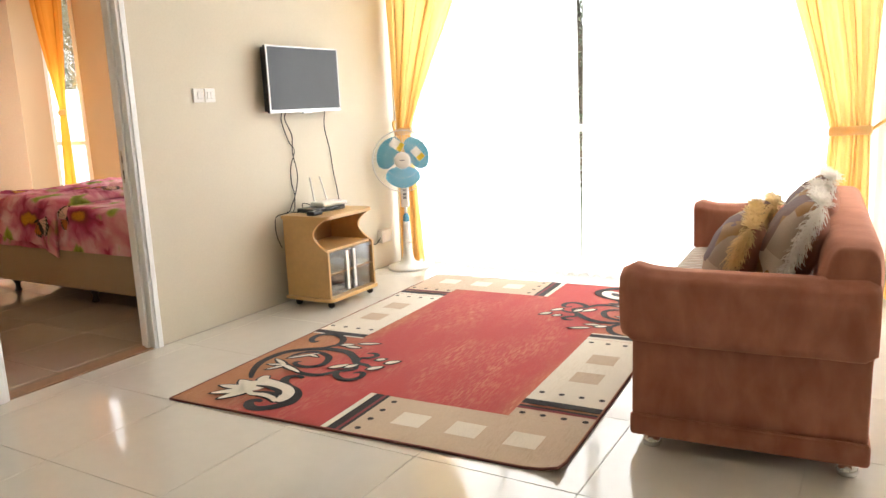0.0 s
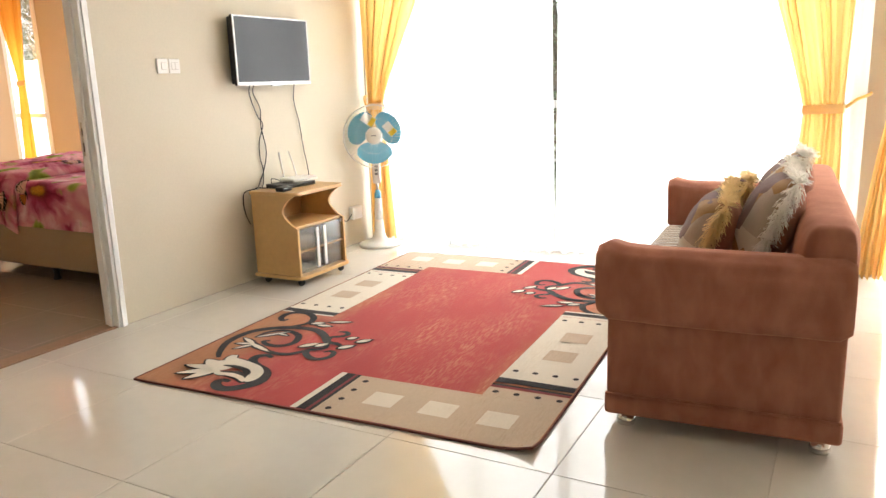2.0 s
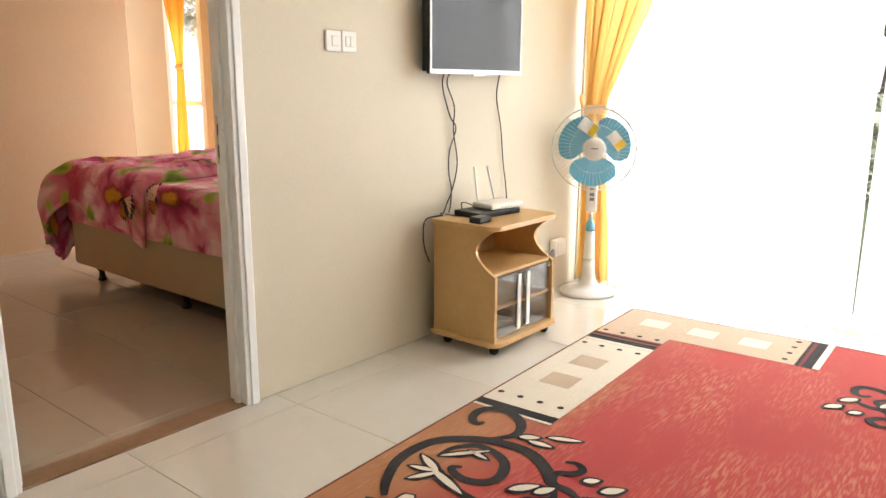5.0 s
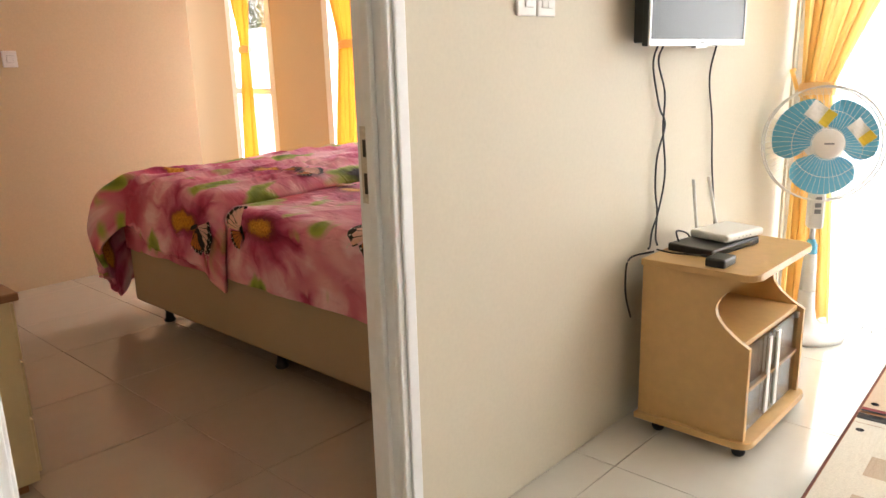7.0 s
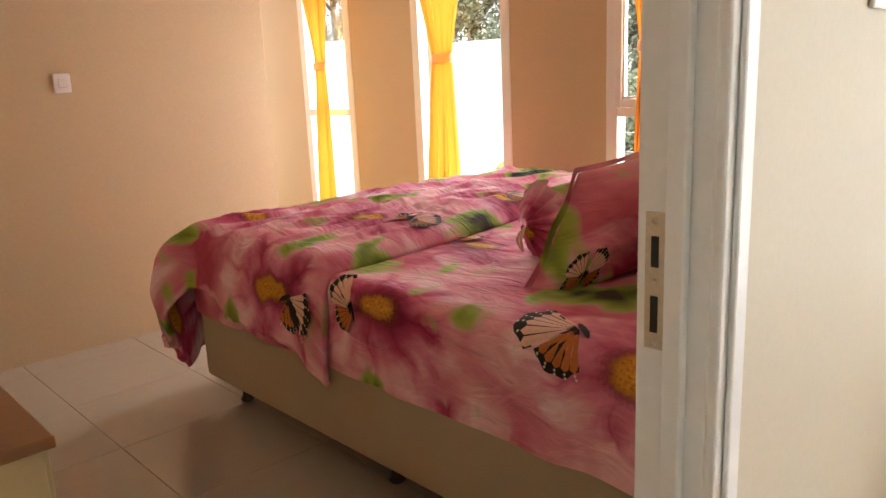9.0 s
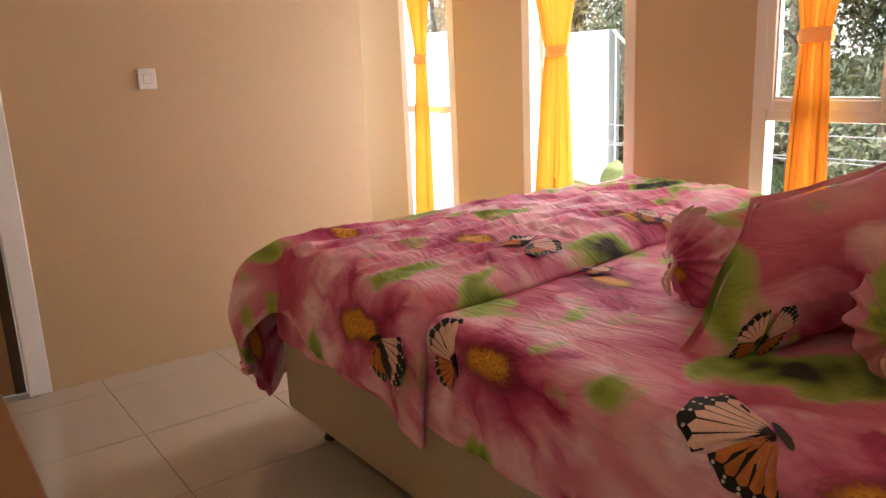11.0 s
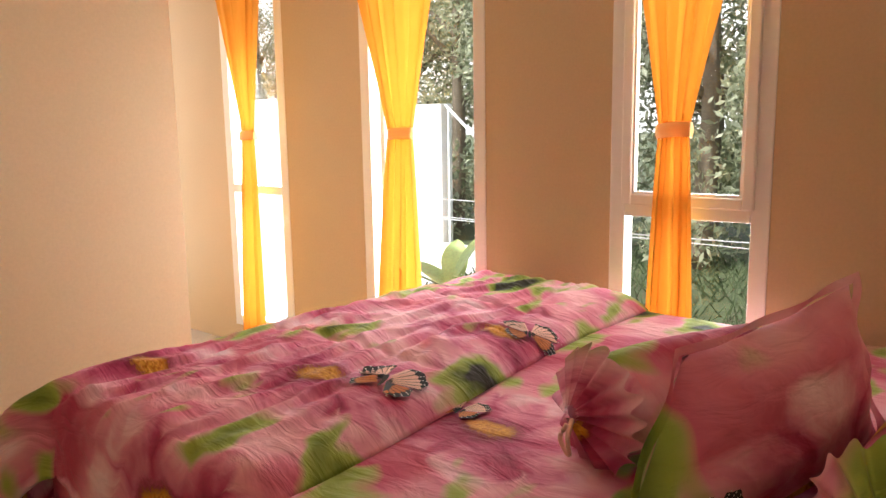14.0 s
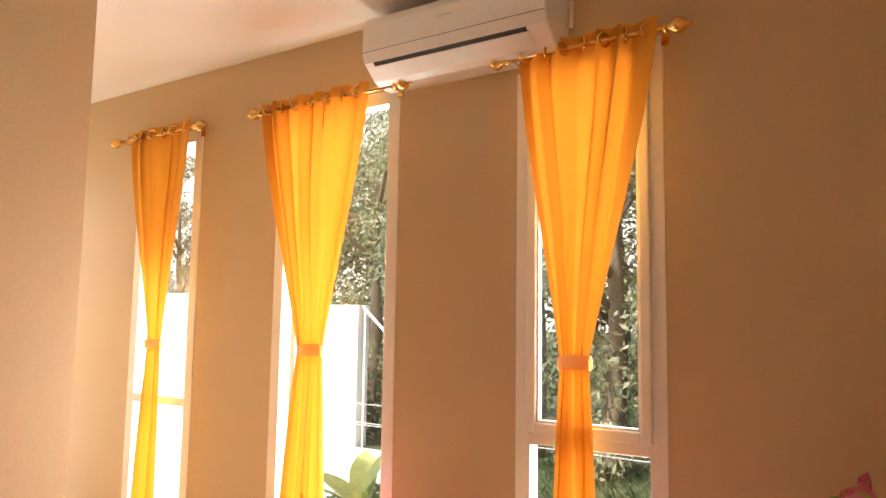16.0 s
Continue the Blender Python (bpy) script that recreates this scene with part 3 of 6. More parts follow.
part("top", rounded_slab(0, cabx1 - cabx0, 0, cw, 0.555, 0.576, 0.05), M_beech, cab)
part("base_board", rounded_slab(-0.005, cabx1 - cabx0 + 0.012, -0.004, cw + 0.004, 0.045, 0.066, 0.04), M_beech, cab)
part("shelf", boxes([(0.01, cabx1 - cabx0 - 0.03, 0.030, cw - 0.030, 0.350, 0.366)], 0.002), M_beech, cab)
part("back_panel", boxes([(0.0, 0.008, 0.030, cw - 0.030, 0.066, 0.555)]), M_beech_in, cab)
M_smoke = glass_mat("cabinet_glass", (0.88, 0.88, 0.86), 0.8, 0.7)
for y0, y1 in ((0.034, cw / 2 - 0.002), (cw / 2 + 0.002, cw - 0.034)):
    dr = part("glass_door", boxes([(cabx1 - cabx0 - 0.030, cabx1 - cabx0 - 0.024, y0, y1, 0.075, 0.345)]), M_smoke, cab, "clear glass door")
    yh = y1 - 0.035 if y0 < 0.1 else y0 + 0.035
    part("door_handle", boxes([(cabx1 - cabx0 - 0.024, cabx1 - cabx0 - 0.018, yh - 0.013, yh + 0.013, 0.085, 0.335)], 0.002), M_plastic, dr, "white plastic strip handle")
    part("hinge", boxes([(cabx1 - cabx0 - 0.033, cabx1 - cabx0 - 0.021, (y0 if y0 < 0.1 else y1) - 0.012, (y0 if y0 < 0.1 else y1) + 0.012, 0.325, 0.345)], 0.002), M_steel, dr)
for cx in (0.05, cabx1 - cabx0 - 0.04):
    for cy in (0.05, cw - 0.05):
        ca = part("caster", boxes([(cx - 0.014, cx + 0.014, cy - 0.014, cy + 0.014, 0.028, 0.046)], 0.003), M_black, cab)
        bm = lathe([(0.010, -0.013), (0.020, -0.011), (0.020, 0.011), (0.010, 0.013)], 16)
        bm.transform(pose(cx + 0.006, cy, 0.0205, 90, 0, 20))
        part("wheel", bm, M_black, ca, smooth=True)
dvd = thing("disc_player", "flat black and silver disc player inside the cabinet", "disc player", (-2.78, 4.23, 0.066))
part("case", boxes([(-0.11, 0.13, -0.17, 0.17, 0.004, 0.05)], 0.003), M_black, dvd)
part("front", boxes([(0.13, 0.135, -0.165, 0.165, 0.008, 0.046)], 0.002), M_silver, dvd)
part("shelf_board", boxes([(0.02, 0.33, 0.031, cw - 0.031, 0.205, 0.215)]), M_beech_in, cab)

rt = thing("router", "white wireless router with two upright aerials lying on a black box", "router", (-2.775, 4.29, CT + 0.0245), -12)
part("case", boxes([(-0.07, 0.07, -0.10, 0.10, 0.002, 0.028)], 0.010, 3), M_plastic, rt)
for yy, lean in ((-0.06, -0.02), (0.045, -0.045)):
    bm = bmesh.new()
    tube(bm, [(-0.068, yy, 0.015), (-0.072, yy + lean * 0.2, 0.05), (-0.078, yy + lean, 0.185)], 0.0055, 8)
    part("aerial", bm, M_plastic, rt, smooth=True)
for k in range(4):
    part("status_light", boxes([(0.069, 0.071, -0.04 + 0.02 * k, -0.036 + 0.02 * k, 0.012, 0.016)]), M_mark, rt)
bx = thing("set_top_box", "flat black set-top box under the router", "set-top box", (-2.79, 4.235, CT - 0.001), -8)
part("case", boxes([(-0.075, 0.080, -0.145, 0.13, 0.001, 0.026)], 0.004), M_black, bx)
part("front", boxes([(0.0795, 0.082, -0.13, 0.12, 0.006, 0.020)], 0.001), M_tv_screen, bx)
tagged(part("power_adapter", boxes([(-2.715, -2.655, 3.99, 4.075, CT - 0.001, CT + 0.026)], 0.006), M_black), "small black power adapter on the cabinet top", "adapter")
tagged(part("remote_control", boxes([(-2.865, -2.825, 4.385, 4.46, CT - 0.001, CT + 0.020)], 0.006), M_black), "black remote control lying behind the router", "remote control")
for pts in ([(-2.86, 4.13, CT + 0.02), (-2.885, 4.16, CT + 0.05), (-2.88, 4.22, CT + 0.035), (-2.873, 4.24, CT + 0.014)], [(-2.70, 4.06, CT + 0.012), (-2.74, 4.03, CT + 0.02), (-2.83, 4.035, CT + 0.012), (-2.90, 4.06, CT + 0.008)]):
    bm = bmesh.new()
    tube(bm, spline(pts, 7), 0.003, 6)
    tagged(part("cable", bm, M_cable, smooth=True), "short black cable looped on the cabinet top", "cable", "television cables")

# ---------- pedestal fan ----------
M_blue = mat("translucent_blue_plastic", (0.15, 0.46, 0.66), 0.25, var=0.08, scale=6, fine=60, bump=0.0)
M_yel = mat("yellow_print", (0.80, 0.62, 0.06), 0.5)
M_paper = mat("glossy_white_label", (0.82, 0.82, 0.80), 0.3, var=0.12, scale=25, fine=80, bump=0.1)
fan = thing("pedestal_fan", "white pedestal fan with blue blades and paper tags on its cage", "fan", (-2.775, 5.19, 0.0), 30)
part("foot", lathe([(0.155, 0), (0.158, 0.012), (0.150, 0.022), (0.10, 0.034), (0.06, 0.046), (0.045, 0.075), (0.036, 0.12), (0.032, 0.20)], 40), M_plastic, fan, smooth=True)
part("column", lathe([(0.032, 0.20), (0.028, 0.30), (0.024, 0.36)], 24), M_plastic, fan, smooth=True)
part("collar", lathe([(0.025, 0.36), (0.024, 0.395), (0.014, 0.42)], 24), M_blue, fan, "blue plastic collar", True)
part("inner_pole", lathe([(0.011, 0.42), (0.011, 0.50)], 16), M_silver, fan, smooth=True)
cbx = part("control_box", boxes([(-0.030, 0.030, -0.045, 0.018, 0.47, 0.63)], 0.012, 3), M_plastic, fan)
for k, cc in enumerate((M_mark, M_mark, M_mark)):
    part("push_button", boxes([(-0.012, 0.012, -0.050, -0.044, 0.535 + 0.026 * k, 0.553 + 0.026 * k)], 0.002), cc, cbx)
bm = bmesh.new()
tube(bm, [(0, 0.0, 0.62), (0, 0.03, 0.70), (0, 0.04, 0.78)], 0.020, 12)
part("neck", bm, M_plastic, fan, smooth=True)
FH = 0.815
bm = lathe([(0.03, 0.0), (0.055, 0.012), (0.062, 0.05), (0.055, 0.10), (0.03, 0.13)], 24)
bm.transform(pose(0, 0.0, FH, -90))
part("motor", bm, M_plastic, fan, smooth=True)
TILTF = -6


def head(bm):
    bm.transform(Matrix.Translation((0, -0.02, FH)) @ Matrix.Rotation(radians(TILTF), 4, "X"))
    return bm


R = 0.225
for yy, nm in ((-0.085, "front_cage"), (0.03, "back_cage")):
    cg = None
    bm = bmesh.new()
    for rr in ((R, 0.0036), (0.13, 0.0010), (0.062, 0.0015)):
        depth = yy * (1 - 0.55 * (rr[0] / R) ** 3)
        tube(bm, [(rr[0] * math.cos(6.28318 * k / 48), depth, rr[0] * math.sin(6.28318 * k / 48)) for k in range(49)], rr[1], 6)
    cg = part(nm, head(bm), M_plastic, fan, "thin white wire cage", True)
    for k in range(54):
        a = 6.28318 * k / 54
        bm = bmesh.new()
        tube(bm, [(r * math.cos(a + 0.5 * (r - 0.05)), yy * (1 - 0.55 * (r / R) ** 3), r * math.sin(a + 0.5 * (r - 0.05))) for r in (0.05, 0.09, 0.13, 0.17, 0.195, R)], 0.0007, 4)
        part("cage_wire", head(bm), M_plastic, cg)


def blade(u, v, k):
    a = 6.28318 * k / 3 + 0.5 + (u - 0.5) * (1.25 + 0.75 * math.sin(math.pi * min(1, v * 0.9)))
    r = 0.035 + 0.165 * v * (1 - 0.10 * (2 * u - 1) ** 2)
    return (r * math.cos(a), -0.03 + 0.045 * (u - 0.5) * (0.4 + 0.6 * v), r * math.sin(a))


for k in range(3):
    part("blade", head(grid(12, 10, lambda u, v: blade(u, v, k))), M_blue, fan, "blue plastic blade", True)
bm = lathe([(0.058, 0), (0.059, 0.01), (0.052, 0.018), (0.025, 0.022)], 28)
bm.transform(pose(0, -0.080, 0, 90))
part("hub_cap", head(bm), M_plastic, fan, smooth=True)
part("maker_mark", head(boxes([(-0.018, 0.018, -0.1035, -0.1025, -0.003, 0.004)])), M_mark, fan)
for (px, pz, an, w, h) in ((-0.035, 0.115, -35, 0.10, 0.07), (0.115, 0.045, -50, 0.10, 0.06)):
    def tag_fn(u, v):
        return ((u - 0.5) * w, -0.006 * math.sin(5 * u + 3 * v) - 0.012 * (u - 0.5) ** 2, (v - 0.5) * h)
    bm = grid(8, 6, tag_fn)
    bm.transform(Matrix.Translation((px, -0.088, pz)) @ Matrix.Rotation(radians(-an), 4, "Y"))
    tg = part("paper_tag", head(bm), M_paper, fan, "crinkled white and yellow paper tag")
    bm = grid(4, 4, lambda u, v: ((0.12 + 0.36 * u) * w, -0.0085 - 0.006 * math.sin(5 * (0.62 + 0.36 * u) + 3 * v) - 0.012 * (0.12 + 0.36 * u) ** 2, (v - 0.5) * h * 0.9))
    bm.transform(Matrix.Translation((px, -0.088, pz)) @ Matrix.Rotation(radians(-an), 4, "Y"))
    part("tag_print", head(bm), M_yel, tg, "yellow printed patch")

# ---------- rug ----------
RW, RL = 1.765, 2.51
M_rug_edge = mat("rug_bound_edge", (0.16, 0.05, 0.035), 0.95, var=0.2, scale=30, fine=200, bump=0.3)


def rug_mat(name, col, worn=None, amount=0.0, side=None):
    """Short pile, with worn lighter streaks; side: a second dye that comes in along the long edges."""
    m, n, l, b = node_mat(name)
    b.inputs["Roughness"].default_value = 0.95
    b.inputs["Specular IOR Level"].default_value = 0.1
    b.inputs["Sheen Weight"].default_value = 0.15
    tc, mp = n.new("ShaderNodeTexCoord"), n.new("ShaderNodeMapping")
    mp.inputs["Scale"].default_value = (1.0, 0.13, 1.0)
    l.new(tc.outputs["Object"], mp.inputs["Vector"])
    n1, n2, n3 = n.new("ShaderNodeTexNoise"), n.new("ShaderNodeTexNoise"), n.new("ShaderNodeTexNoise")
    for nn, sc, de in ((n1, 120, 6), (n2, 260, 2), (n3, 4.5, 4)):
        nn.inputs["Scale"].default_value, nn.inputs["Detail"].default_value = sc, de
    l.new(mp.outputs[0], n1.inputs["Vector"])
    l.new(tc.outputs["Object"], n2.inputs["Vector"])
    mp3 = n.new("ShaderNodeMapping")
    mp3.inputs["Scale"].default_value = (1.0, 0.35, 1.0)
    l.new(tc.outputs["Object"], mp3.inputs["Vector"])
    l.new(mp3.outputs[0], n3.inputs["Vector"])
    last = None
    if side:
        sx, r0 = n.new("ShaderNodeSeparateXYZ"), n.new("ShaderNodeMath")
        l.new(tc.outputs["Object"], sx.inputs[0])
        r0.operation = "ABSOLUTE"
        l.new(sx.outputs["X"], r0.inputs[0])
        ad0 = n.new("ShaderNodeMath")
        ad0.operation = "MULTIPLY_ADD"
        l.new(n3.outputs["Fac"], ad0.inputs[0])
        ad0.inputs[1].default_value = 0.25
        l.new(r0.outputs[0], ad0.inputs[2])
        mr0 = n.new("ShaderNodeMapRange")
        mr0.inputs[1].default_value, mr0.inputs[2].default_value = 0.58, 0.86
        l.new(ad0.outputs[0], mr0.inputs[0])
        mx0 = n.new("ShaderNodeMix")
        mx0.data_type = "RGBA"
        l.new(mr0.outputs[0], mx0.inputs[0])
        mx0.inputs[6].default_value, mx0.inputs[7].default_value = (*col, 1), (*side, 1)
        last = mx0.outputs[2]
    if worn:
        mu = n.new("ShaderNodeMath")
        mu.operation = "MULTIPLY"
        mr = n.new("ShaderNodeMapRange")
        mr.inputs[1].default_value, mr.inputs[2].default_value = 0.46, 0.64
        l.new(n1.outputs["Fac"], mr.inputs[0])
        mr3 = n.new("ShaderNodeMapRange")
        mr3.inputs[1].default_value, mr3.inputs[2].default_value = 0.42, 0.66
        l.new(n3.outputs["Fac"], mr3.inputs[0])
        l.new(mr.outputs[0], mu.inputs[0])
        l.new(mr3.outputs[0], mu.inputs[1])
        m3 = n.new("ShaderNodeMath")
        m3.operation = "MULTIPLY"
        m3.inputs[1].default_value = amount
        l.new(mu.outputs[0], m3.inputs[0])
        mx = n.new("ShaderNodeMix")
        mx.data_type = "RGBA"
        l.new(m3.outputs[0], mx.inputs[0])
        if last:
            l.new(last, mx.inputs[6])
        else:
            mx.inputs[6].default_value = (*col, 1)
        mx.inputs[7].default_value = (*worn, 1)
        last = mx.outputs[2]
    mr2 = n.new("ShaderNodeMapRange")
    mr2.inputs[3].default_value, mr2.inputs[4].default_value = 0.78, 1.2
    l.new(n2.outputs["Fac"], mr2.inputs[0])
    s = n.new("ShaderNodeVectorMath")
    s.operation = "SCALE"
    if last:
        l.new(last, s.inputs[0])
    else:
        s.inputs[0].default_value = col
    l.new(mr2.outputs[0], s.inputs["Scale"])
    l.new(s.outputs[0], b.inputs["Base Color"])
    bp = n.new("ShaderNodeBump")
    bp.inputs["Strength"].default_value, bp.inputs["Distance"].default_value = 0.35, 0.003
    l.new(n2.outputs["Fac"], bp.inputs["Height"])
    l.new(bp.outputs[0], b.inputs["Normal"])
    return m


M_red = rug_mat("red_rug_pile", (0.42, 0.05, 0.045), (0.62, 0.33, 0.18), 0.5, (0.40, 0.17, 0.07))
M_beige = rug_mat("beige_rug_pile", (0.55, 0.42, 0.30), (0.46, 0.33, 0.22), 0.6)
M_ivory = rug_mat("ivory_rug_pile", (0.72, 0.65, 0.54), (0.6, 0.5, 0.38), 0.4)
M_rblack = rug_mat("black_rug_pile", (0.022, 0.017, 0.017), (0.08, 0.05, 0.04), 0.5)
M_rred2 = rug_mat("dark_red_rug_pile", (0.22, 0.03, 0.035))
rug = thing("rug", "worn red rug with black scrolls and beige bordered panels", "rug", (-2.30 + 0.8825 * 0.999 - 1.255 * 0.047, 2.53 + 0.8825 * 0.047 + 1.255 * 0.999, 0.0), 2.7)


def curl(x, y):
    """The near corner under the sofa's end lifts a little, and the pile lies unevenly."""
    d = math.hypot(x - RW / 2, y + RL / 2)
    return 0.022 * max(0.0, 1 - d / 0.13) ** 2 + 0.0012 * math.sin(9 * x + 2) * math.sin(7 * y)


def flat(x0, x1, y0, y1, z, nu=1, nv=1):
    """A flat piece in the rug's own metres, from its near left corner."""
    return grid(nu, nv, lambda u, v: (x0 + (x1 - x0) * u - RW / 2, y0 + (y1 - y0) * v - RL / 2, z + curl(x0 + (x1 - x0) * u - RW / 2, y0 + (y1 - y0) * v - RL / 2)))


bm = flat(0, RW, 0, RL, 0.008, 40, 50)
r = bmesh.ops.extrude_face_region(bm, geom=[f for f in bm.faces])
bmesh.ops.translate(bm, verts=[g for g in r["geom"] if isinstance(g, bmesh.types.BMVert)], vec=(0, 0, -0.0075))
bmesh.ops.recalc_face_normals(bm, faces=bm.faces[:])
part("field", bm, M_red, rug)
bm = bmesh.new()
edge = [(-RW / 2, -RL / 2), (RW / 2, -RL / 2), (RW / 2, RL / 2), (-RW / 2, RL / 2)]
for i in range(4):
    (ax, ay), (bx_, by_) = edge[i], edge[(i + 1) % 4]
    tube(bm, [(ax + (bx_ - ax) * k / 30, ay + (by_ - ay) * k / 30, 0.0052 + curl(ax + (bx_ - ax) * k / 30, ay + (by_ - ay) * k / 30)) for k in range(31)], 0.0050, 6)
part("bound_edge", bm, M_rug_edge, rug)


def both(name, material, x0, x1, y0, y1, z, nu=6, nv=6, label=""):
    """A pattern piece and its twin, turned half round the rug's middle."""
    for s in (0, 1):
        a = (x0, x1, y0, y1) if s == 0 else (RW - x1, RW - x0, RL - y1, RL - y0)
        part(name, flat(*a, z, nu, nv), material, rug, label)


Z1, Z2, Z3 = 0.0092, 0.0104, 0.0116
both("beige_panel", M_beige, 0.895, RW - 0.006, 0.006, 0.37, Z1, 14, 8)
both("beige_panel", M_beige, 1.435, RW - 0.006, 0.3705, 0.455, Z1)
for a, b, mm in ((0.80, 0.828, M_ivory), (0.828, 0.868, M_rblack), (0.868, 0.882, M_rred2), (0.882, 0.897, M_rblack)):
    both("stripe", mm, a, b, 0.006, 0.372, Z2)
for a, b, mm in ((0.455, 0.475, M_rred2), (0.475, 0.49, M_rblack), (0.505, 0.555, M_rblack), (0.555, 0.585, M_ivory), (1.405, 1.435, M_ivory), (1.435, 1.485, M_rblack), (1.485, 1.50, M_ivory)):
    both("stripe", mm, 1.435, RW - 0.006, a, b, Z2)
both("ivory_panel", M_ivory, 1.435, RW - 0.006, 0.585, 1.405, Z1, 6, 12)
both("square", M_beige, 1.535, 1.665, 0.80, 0.93, Z2, 3, 3)
both("square", M_beige, 1.535, 1.665, 1.05, 1.18, Z2, 3, 3)
for k in range(3):
    both("square", M_ivory, 1.04 + 0.235 * k, 1.165 + 0.235 * k, 0.13, 0.245, Z2, 3, 3)


def dot(cx, cy, r=0.013):
    for s in (1, -1):
        bm = bmesh.new()
        x, y = (cx - RW / 2) * s, (cy - RL / 2) * s
        bmesh.ops.create_circle(bm, cap_ends=True, segments=12, radius=r, matrix=pose(x, y, Z2 + curl(x, y)))
        part("dot", bm, M_rblack, rug)


for k in range(4):
    dot(0.945, 0.05 + 0.09 * k)
    dot(1.475 + 0.085 * k, 0.415)
    dot(1.475 + 0.085 * k, 0.64)
    dot(1.475 + 0.085 * k, 1.35)


def ribbon(pts, w, z, material, name="scroll", taper=True):
    """A drawn line of changing width along a smooth path, with its twin."""
    ps = [Vector((p[0] - RW / 2, p[1] - RL / 2, 0)) for p in spline([(a, b, 0) for a, b in pts], 8)]
    for s in (1, -1):
        bm = bmesh.new()
        prev = None
        for i, p in enumerate(ps):
            d = (ps[min(i + 1, len(ps) - 1)] - ps[max(i - 1, 0)]).normalized()
            t = i / (len(ps) - 1)
            k = 1.12 * w * (0.35 + 0.65 * math.sin(math.pi * min(1, max(0, t))) ** 0.6 if taper else 1)
            nrm = Vector((-d.y, d.x, 0)) * k
            a, b = (p + nrm) * s, (p - nrm) * s
            cur = (bm.verts.new((a.x, a.y, z)), bm.verts.new((b.x, b.y, z)))
            if prev:
                bm.faces.new((prev[0], prev[1], cur[1], cur[0]))
            prev = cur
        bmesh.ops.recalc_face_normals(bm, faces=bm.faces[:])
        part(name, bm, material, rug)


def leaf(x, y, ang, ln, wd, z0=Z2):
    """A white leaf with a black outline."""
    for mm, grow, z in ((M_rblack, 0.013, z0), (M_ivory, 0.0, z0 + 0.0012)):
        for s in (1, -1):
            bm = bmesh.new()
            pts = []
            for k in range(14):
                t = 6.28318 * k / 14
                px = (0.5 - 0.5 * math.cos(t)) * (ln + 2 * grow) - grow
                py = math.sin(t) * (wd + grow) * (0.55 + 0.45 * math.sin(math.pi * (0.5 - 0.5 * math.cos(t)) ** 0.7))
                c, sn = math.cos(radians(ang)), math.sin(radians(ang))
                pts.append(bm.verts.new(((x + px * c - py * sn - RW / 2) * s, (y + px * sn + py * c - RL / 2) * s, z)))
            bm.faces.new(pts)
            bmesh.ops.recalc_face_normals(bm, faces=bm.faces[:])
            part("leaf", bm, mm, rug)


# black stems and curls
ribbon([(0.173, 0.322), (0.124, 0.387), (0.072, 0.498), (0.066, 0.611), (0.097, 0.698), (0.19, 0.772), (0.286, 0.80), (0.383, 0.792), (0.468, 0.733), (0.526, 0.669), (0.577, 0.663), (0.623, 0.639)], 0.021, Z2, M_rblack)
ribbon([(0.19, 0.772), (0.244, 0.826), (0.271, 0.888), (0.242, 0.963), (0.171, 1.013), (0.10, 1.007), (0.068, 0.961), (0.081, 0.90), (0.117, 0.869), (0.135, 0.894)], 0.017, Z2 + 0.0001, M_rblack)
ribbon([(0.153, 0.601), (0.162, 0.676), (0.212, 0.732), (0.283, 0.728), (0.347, 0.688), (0.379, 0.613), (0.363, 0.56), (0.314, 0.535), (0.266, 0.542), (0.231, 0.569), (0.255, 0.590)], 0.016, Z2 + 0.0002, M_rblack)
ribbon([(0.205, 0.539), (0.297, 0.481), (0.381, 0.455), (0.451, 0.470), (0.489, 0.519), (0.504, 0.555)], 0.016, Z2 + 0.0003, M_rblack)
ribbon([(0.526, 0.669), (0.563, 0.604), (0.538, 0.565), (0.506, 0.545), (0.523, 0.499), (0.578, 0.462), (0.624, 0.467), (0.647, 0.507), (0.637, 0.555), (0.609, 0.566), (0.587, 0.545)], 0.015, Z2 + 0.0004, M_rblack)
ribbon([(0.526, 0.669), (0.506, 0.732), (0.540, 0.754), (0.562, 0.789), (0.532, 0.820), (0.494, 0.809)], 0.013, Z2 + 0.0005, M_rblack)
ribbon([(0.409, 0.405), (0.366, 0.420), (0.334, 0.391), (0.351, 0.339), (0.403, 0.300), (0.470, 0.268), (0.517, 0.215), (0.533, 0.156), (0.512, 0.103), (0.475, 0.062), (0.432, 0.046), (0.390, 0.063), (0.368, 0.098), (0.387, 0.120), (0.416, 0.111)], 0.024, Z2 + 0.0006, M_rblack)
# the white lily at the corner: a curved throat, four petals, and the dark loop inside it
ribbon([(0.226, 0.375), (0.247, 0.318), (0.328, 0.295), (0.411, 0.267), (0.463, 0.223), (0.482, 0.171), (0.478, 0.125)], 0.042, Z2 + 0.0007, M_rblack)
ribbon([(0.300, 0.162), (0.360, 0.176), (0.422, 0.166), (0.478, 0.125)], 0.026, Z2 + 0.0008, M_rblack)
for a, ln, wd in ((154, 0.150, 0.036), (187, 0.180, 0.026), (217, 0.185, 0.026), (245, 0.165, 0.026)):
    leaf(0.282, 0.215, a, ln, wd, Z2 + 0.0009)
ribbon([(0.230, 0.366), (0.250, 0.318), (0.328, 0.295), (0.411, 0.267), (0.463, 0.223), (0.482, 0.171), (0.478, 0.135)], 0.031, Z2 + 0.0026, M_ivory)
